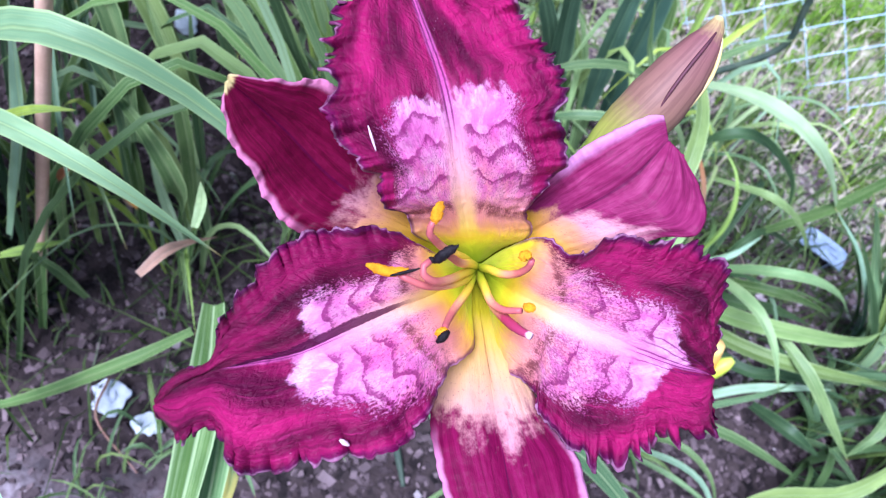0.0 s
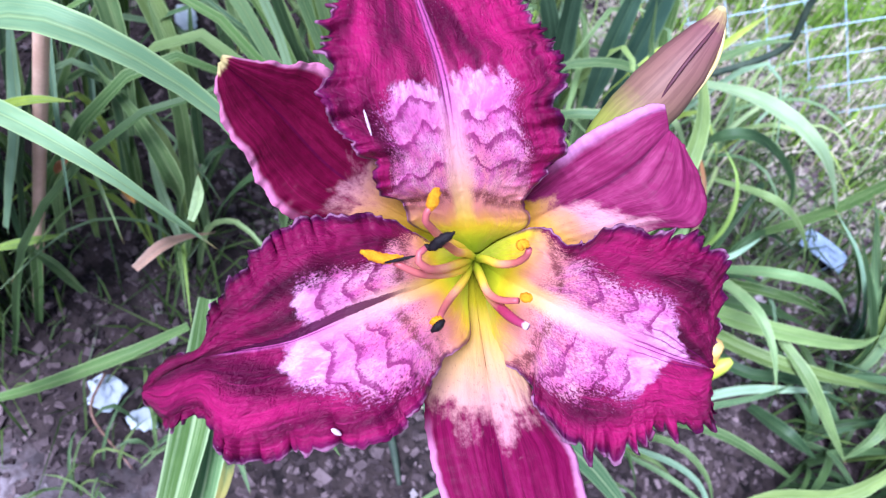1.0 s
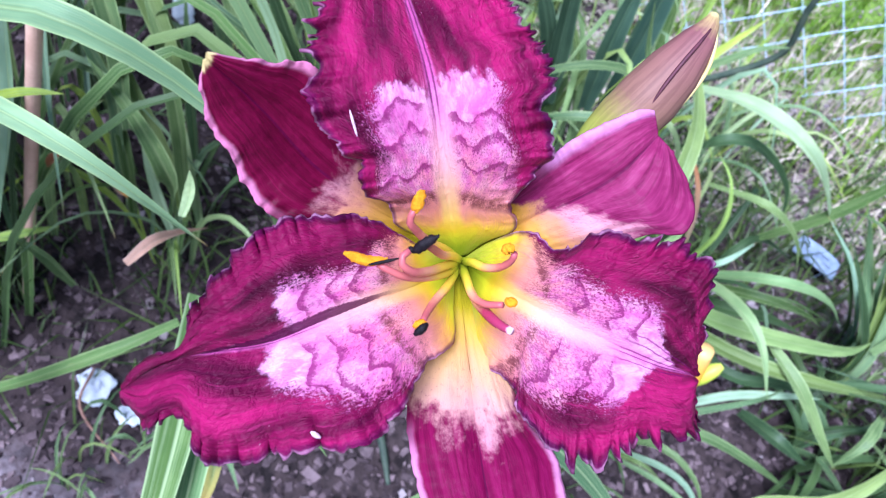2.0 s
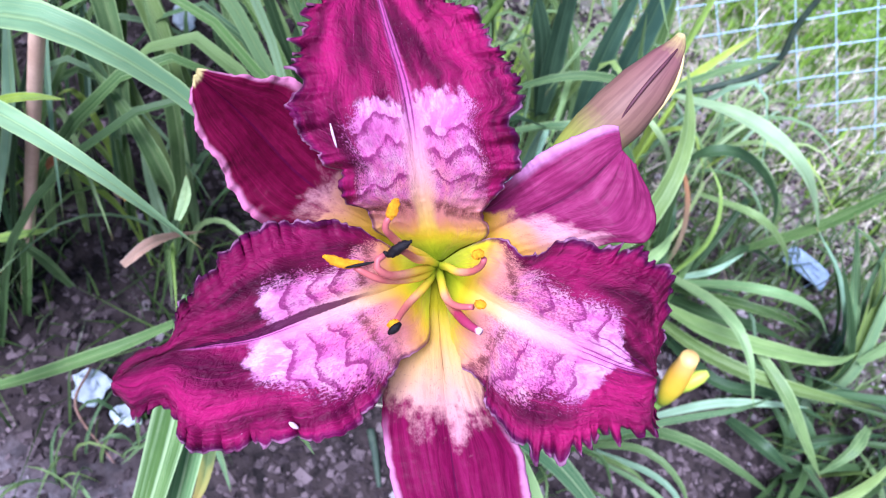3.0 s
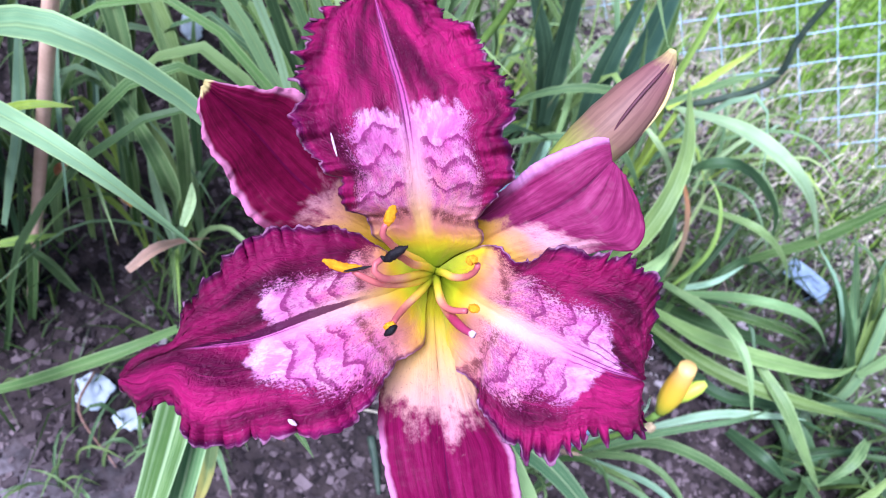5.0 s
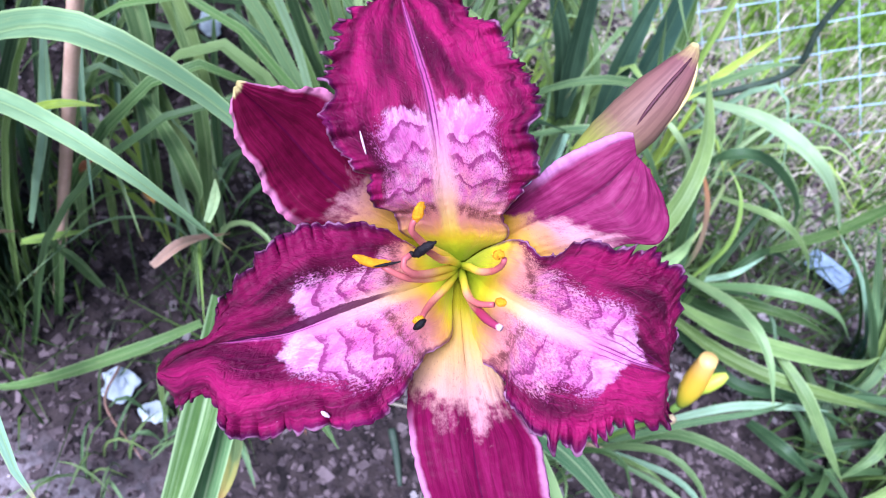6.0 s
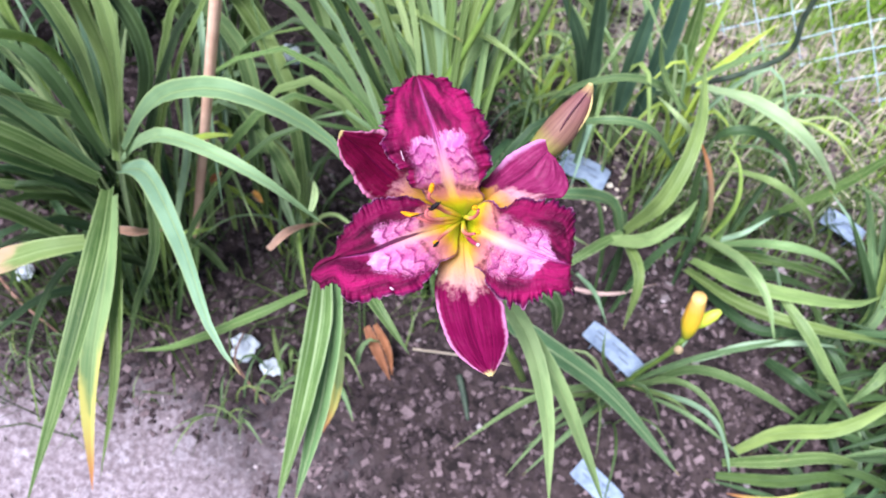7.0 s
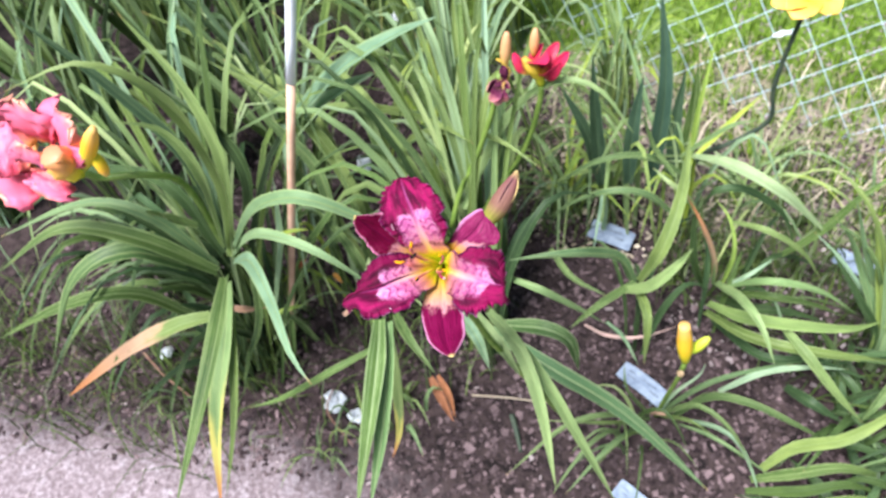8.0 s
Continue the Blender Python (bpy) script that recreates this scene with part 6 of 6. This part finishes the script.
def crumple(parent, name, place, size, tall, seed, material):
    """A shrivelled, folded lump of spent petals."""
    bm = bmesh.new()
    bmesh.ops.create_icosphere(bm, subdivisions=4, radius=1.0)
    for v in bm.verts:
        ridge = 1 - abs(noise.noise(v.co * 2.2 + Vector((seed, 0, 0)))) * 2.4
        k = 0.62 + 0.45 * ridge + 0.25 * noise.noise(v.co * 4.5 + Vector((0, seed, 0)))
        v.co = Vector((v.co.x * k * size, v.co.y * k * size, v.co.z * k * size * tall))
    me = bpy.data.meshes.new(name)
    bm.to_mesh(me)
    bm.free()
    for poly in me.polygons:
        poly.use_smooth = True
    me.materials.append(material)
    me.transform(Matrix.Translation(place))
    return part(name, me, parent)


pink = thing("daylily_flower", "pink ruffled daylily with yellow throat beside yellow buds", "flower")
pc = Vector(((-0.341, 0.200, 0.498)))
for k, (tip, width, curl) in enumerate(zip(((-0.329, 0.185, 0.577), (-0.280, 0.188, 0.563), (-0.398, 0.185, 0.519), (-0.406, 0.170, 0.470), (-0.352, 0.175, 0.471), (-0.321, 0.165, 0.547)), (0.058, 0.064, 0.058, 0.058, 0.052, 0.034), (0.14, 0.12, 0.10, 0.14, 0.12, 0.3))):
    simple_petal(pink, pc.lerp(Vector(tip), 0.32), tip, width, curl, PINK, up=(0.25, -0.7, 0.65), blunt=True, twist=0.2 * (k % 3 - 1), cup=-0.10, frill=0.34)
pink_throat = part("throat", tube_mesh("throat", ((-0.314, 0.195, 0.494), (-0.303, 0.180, 0.515), (-0.293, 0.168, 0.536), (-0.293, 0.165, 0.544)), [0.005, 0.010, 0.013, 0.010], PINK_THROAT, rings=14, sides=16), pink, "orange-yellow throat with lime base")
for vt in pink_throat.data.vertices:
    vt.co += vt.normal * (0.005 * noise.noise(vt.co * 120))
closed_bud(pink, *((-0.291, 0.185, 0.512), (-0.248, 0.180, 0.568)), 0.0072, YELLOW_BUD, "yellow bud")
closed_bud(pink, *((-0.271, 0.185, 0.535), (-0.268, 0.185, 0.509)), 0.0055, YELLOW_BUD, "small yellow bud")
part("stalk", tube_mesh("stalk", ((-0.331, 0.205, 0.483), (-0.326, 0.220, 0.462), (-0.289, 0.240, 0.457), (-0.290, 0.280, 0.406), (-0.294, 0.300, 0.286)), [0.004, 0.0035, 0.0035, 0.0035, 0.004], SCAPE, rings=18), pink)

red = thing("daylily_flower", "small red daylily with yellow-green throat on a stalk", "flower")
rc = Vector(((0.033, 0.500, 0.452)))
part("throat", tube_mesh("throat", ((0.036, 0.500, 0.438), (0.033, 0.500, 0.451), (0.026, 0.490, 0.466), (0.019, 0.490, 0.476)), [0.004, 0.0075, 0.007, 0.003], RED_THROAT, rings=10, sides=10), red, "yellow-green throat")
for k, (tip, width) in enumerate(zip(((0.005, 0.500, 0.473), (0.034, 0.510, 0.483), (0.047, 0.475, 0.483), (0.051, 0.510, 0.487), (0.064, 0.500, 0.483), (0.059, 0.490, 0.475)), (0.014, 0.015, 0.023, 0.014, 0.014, 0.015))):
    simple_petal(red, rc, tip, width, 0.28, RED_DARK if k in (3, 5) else RED, twist=0.6 * (k - 2), blunt=k in (0, 2, 4))
closed_bud(red, *((0.027, 0.500, 0.474), (0.029, 0.500, 0.505)), 0.0052, PEACH_BUD, "peach bud")
part("stalk", tube_mesh("stalk", ((0.036, 0.500, 0.440), (0.035, 0.500, 0.416), (0.019, 0.500, 0.348), (-0.019, 0.480, 0.274), (-0.036, 0.460, 0.238)), [0.0035, 0.003, 0.003, 0.0035], SCAPE, rings=16), red)

wilted = thing("wilted_flower", "shrivelled dark purple spent bloom below a peach bud", "flower")
closed_bud(wilted, *((0.006, 0.465, 0.479), (0.009, 0.465, 0.519)), 0.0056, PEACH_BUD, "peach bud")
crumple(wilted, "spent_bloom", ((-0.001, 0.460, 0.455)), 0.0095, 1.1, 3.0, WILTED_DARK)
crumple(wilted, "spent_bloom", ((0.007, 0.460, 0.476)), 0.005, 1.7, 7.0, WILTED_DARK)
wa = Vector(((0.002, 0.460, 0.459)))
for k, (e, width) in enumerate(zip(((-0.007, 0.445, 0.463), (-0.004, 0.445, 0.448), (0.001, 0.450, 0.441), (0.011, 0.455, 0.444), (0.014, 0.455, 0.465), (0.000, 0.460, 0.491)), (0.014, 0.013, 0.014, 0.014, 0.012, 0.014))):
    simple_petal(wilted, wa, e, width, 0.3 if k % 2 else -0.2, WILTED_YELLOW if k == 5 else WILTED, twist=0.7 * (k - 2))
part("stalk", tube_mesh("stalk", ((0.000, 0.470, 0.470), (-0.006, 0.460, 0.430), (-0.023, 0.460, 0.371), (-0.048, 0.450, 0.304), (-0.059, 0.440, 0.252)), [0.0035, 0.0032, 0.0032, 0.004], SCAPE, rings=16), wilted)

yellow_stem = thing("budding_stem", "short stem with a yellow bud and a lime bud", "flower")
closed_bud(yellow_stem, *((0.245, 0.361, 0.194), (0.234, 0.360, 0.260)), 0.0088, YELLOW_BUD, "orange-yellow bud", 0.7)
crumple(yellow_stem, "spent_stub", (0.243, 0.352, 0.182), 0.0042, 1.2, 5.0, WILTED_STUB)
closed_bud(yellow_stem, *((0.247, 0.366, 0.205), (0.264, 0.378, 0.226)), 0.006, LIME_BUD, "small lime bud")
part("stem", tube_mesh("stem", ((0.231, 0.399, 0.001), (0.236, 0.382, 0.078), (0.243, 0.365, 0.155), (0.245, 0.361, 0.194)), [0.003, 0.0028, 0.0026, 0.003], SCAPE, rings=12), yellow_stem)


# ---- labels and scraps ----
def plate_mesh(width, height, thick, bend):
    verts, faces = [], []
    cols, rad = 10, height * 0.05
    for i in range(cols + 1):
        x = -width / 2 + width * i / cols
        inset = rad * (1 - math.sqrt(max(0, 1 - max(0, 1 - (width / 2 - abs(x)) / rad) ** 2))) if width / 2 - abs(x) < rad else 0
        z = bend * (1 - (2 * x / width) ** 2)
        for y, dz in ((-height / 2 + inset, 0), (height / 2 - inset, 0), (height / 2 - inset, -thick), (-height / 2 + inset, -thick)):
            verts.append((x, y, z + dz))
    for i in range(cols):
        for s in range(4):
            k = (s + 1) % 4
            faces.append((i * 4 + s, (i + 1) * 4 + s, (i + 1) * 4 + k, i * 4 + k))
    faces += [(0, 1, 2, 3), tuple(cols * 4 + q for q in (3, 2, 1, 0))]
    return mesh_of("plate", verts, faces, LABEL_METAL, smooth=False)


WRITING = plain_material("faded_writing", (0.10, 0.13, 0.17), (0.18, 0.22, 0.27), 300, 0.7, 0.2)


def bar_mesh(x0, x1, y, thick, z):
    """A short bar lying on a plate."""
    verts = [(x, yy, zz) for zz in (z, z + 0.0004) for x, yy in ((x0, y - thick), (x1, y - thick), (x1, y + thick), (x0, y + thick))]
    return mesh_of("writing_bar", verts, [(3, 2, 1, 0), (4, 5, 6, 7), (0, 1, 5, 4), (1, 2, 6, 5), (2, 3, 7, 6), (3, 0, 4, 7)], WRITING, smooth=False)


def plant_label(m, width, height, label):
    ob = thing("plant_label", label, "label", m, group="plant labels")
    plate = part("plate", plate_mesh(width, height, 0.0012, 0.003), ob)
    for x0, x1, y in ((-0.36, -0.14, 0.16), (-0.08, 0.22, 0.18), (-0.34, 0.02, -0.08), (0.10, 0.32, -0.10)):
        part("writing_bar", bar_mesh(x0 * width, x1 * width, y * height, 0.035 * height, 0.003 * (1 - (2 * max(abs(x0), abs(x1))) ** 2) + 0.0006), plate)
    for s in (-1, 1):
        part("wire_leg", tube_mesh("wire_leg", ((s * width * 0.28, -height * 0.3, -0.002), (s * width * 0.28, -height * 0.45, -0.02), (s * width * 0.26, -height * 0.4, -0.06)), [0.001, 0.001, 0.001], LABEL_METAL, rings=6, sides=6), ob)
    return ob


plant_label(pose(0.114, 0.654, 0.068, 14, 6, -7), 0.068, 0.034, "pale blue-grey metal label half hidden by leaves")
plant_label(pose(0.462, 0.703, 0.055, 16, 10, -16), 0.058, 0.028, "pale blue-grey metal label among arching leaves near turf")
plant_label(pose(0.208, 0.426, 0.028, 8, 8, -24), 0.076, 0.027, "pale blue-grey metal label leaning behind young daylily")
plant_label(pose(0.227, 0.273, -0.002, 8, 8, -24), 0.058, 0.026, "pale blue-grey metal label flat on mulch")


def scrap(place, size, seed, label):
    """A crumpled white scrap."""
    rng = random.Random(seed)
    bm = bmesh.new()
    bmesh.ops.create_icosphere(bm, subdivisions=3, radius=size)
    for v in bm.verts:
        k = 0.85 + 0.55 * noise.noise(v.co * (1.5 / size) + Vector((seed, 0, 0)))
        v.co = Vector((v.co.x * k * 1.15, v.co.y * k, v.co.z * k * 0.34))
    me = bpy.data.meshes.new("white_scrap")
    bm.to_mesh(me)
    bm.free()
    me.materials.append(PAPER)
    ob = new("white_scrap", me)
    ob.matrix_world = Matrix.Translation(place) @ Euler((rng.uniform(-0.5, 0.5), rng.uniform(-0.5, 0.5), rng.uniform(0, 6))).to_matrix().to_4x4()
    return tagged(ob, label, "scrap", group="white scraps")


for k, (place, size) in enumerate(((((-0.195, 0.281, 0.021)), 0.015), (((-0.156, 0.269, 0.015)), 0.011), (((-0.467, 0.270, 0.036)), 0.012), (((-0.320, 0.687, 0.089)), 0.014), (((-0.321, 0.900, 0.253)), 0.014), (((0.3075, 1.034, 0.2185)), 0.0155))):
    scrap(place, size, k + 1, "crumpled white scrap caught in the blue netting" if k == 5 else "crumpled white scrap lying among weeds on the mulch")


# ---- netting, twig, dry stems ----
netting = thing("garden_netting", "pale blue wire netting sagging at the lawn's edge", "fence")
net_out = FENCE_ALONG.cross(FENCE_UP).normalized()


def net_point(s, v):
    return FENCE_AT + FENCE_ALONG * s + FENCE_UP * v + net_out * (0.006 * noise.noise((s * 5, v * 5, 1)))


def strand(a, b, r, n=14):
    pts = [net_point(a[0] + (b[0] - a[0]) * i / n, a[1] + (b[1] - a[1]) * i / n) + Vector((0, 0, 0.0025 * noise.noise((i * 0.9, a[0] * 31, a[1] * 17)))) for i in range(n + 1)]
    return tube_mesh("wire", pts, [r, r], NETTING, rings=n * 2, sides=5)


for k in range(-5, 14):
    part("wire", strand((-0.342, 0.0419 * k), (0.88, 0.0419 * k), 0.0009, 24), netting)
for k in range(-7, 19):
    part("wire", strand((0.0488 * k, -0.21), (0.0488 * k, 0.545), 0.0008, 12), netting)

twig = thing("bare_stem", "dark crooked flower stem with yellow bloom", "stem")
part("stem", tube_mesh("stem", ((0.205, 0.765, 0.090), (0.217, 0.760, 0.161), (0.256, 0.752, 0.203), (0.288, 0.745, 0.243), (0.296, 0.741, 0.270), (0.288, 0.735, 0.311), (0.289, 0.730, 0.361), (0.293, 0.725, 0.412), (0.296, 0.720, 0.443)), [0.0036, 0.0038, 0.0036, 0.0034, 0.003, 0.0028], TWIG, rings=36), twig)
yc = Vector((0.296, 0.720, 0.447))
for tip in ((0.256, 0.700, 0.449), (0.281, 0.682, 0.444), (0.328, 0.700, 0.447), (0.268, 0.740, 0.462), (0.316, 0.740, 0.466)):
    simple_petal(twig, yc, tip, 0.040, 0.2, YELLOW)

for label, mat, r, pts in (("grey weathered stick lying on the mulch", TWIG, 0.004, ((0.046, 0.339, 0.009), (0.059, 0.318, 0.005), (0.072, 0.294, 0.001))),
                           ("thin brown dead stem lying among weeds", DRY_STEM, 0.0018, ((-0.500, 0.260, 0.036), (-0.446, 0.235, 0.037), (-0.397, 0.223, 0.018))),
                           ("thin brown dead stem lying on mulch", DRY_STEM, 0.0013, ((-0.200, 0.291, 0.031), (-0.190, 0.254, 0.034), (-0.147, 0.232, 0.003))),
                           ("pale dry straw lying on mulch", STRAW, 0.0015, ((-0.015, 0.350, 0.013), (0.035, 0.360, 0.015), (0.100, 0.373, 0.010)))):
    st = thing("dead_stem", label, "stem")
    part("stem", tube_mesh("stem", pts, [r, 0.9 * r, 0.5 * r], mat, rings=12, sides=7), st)
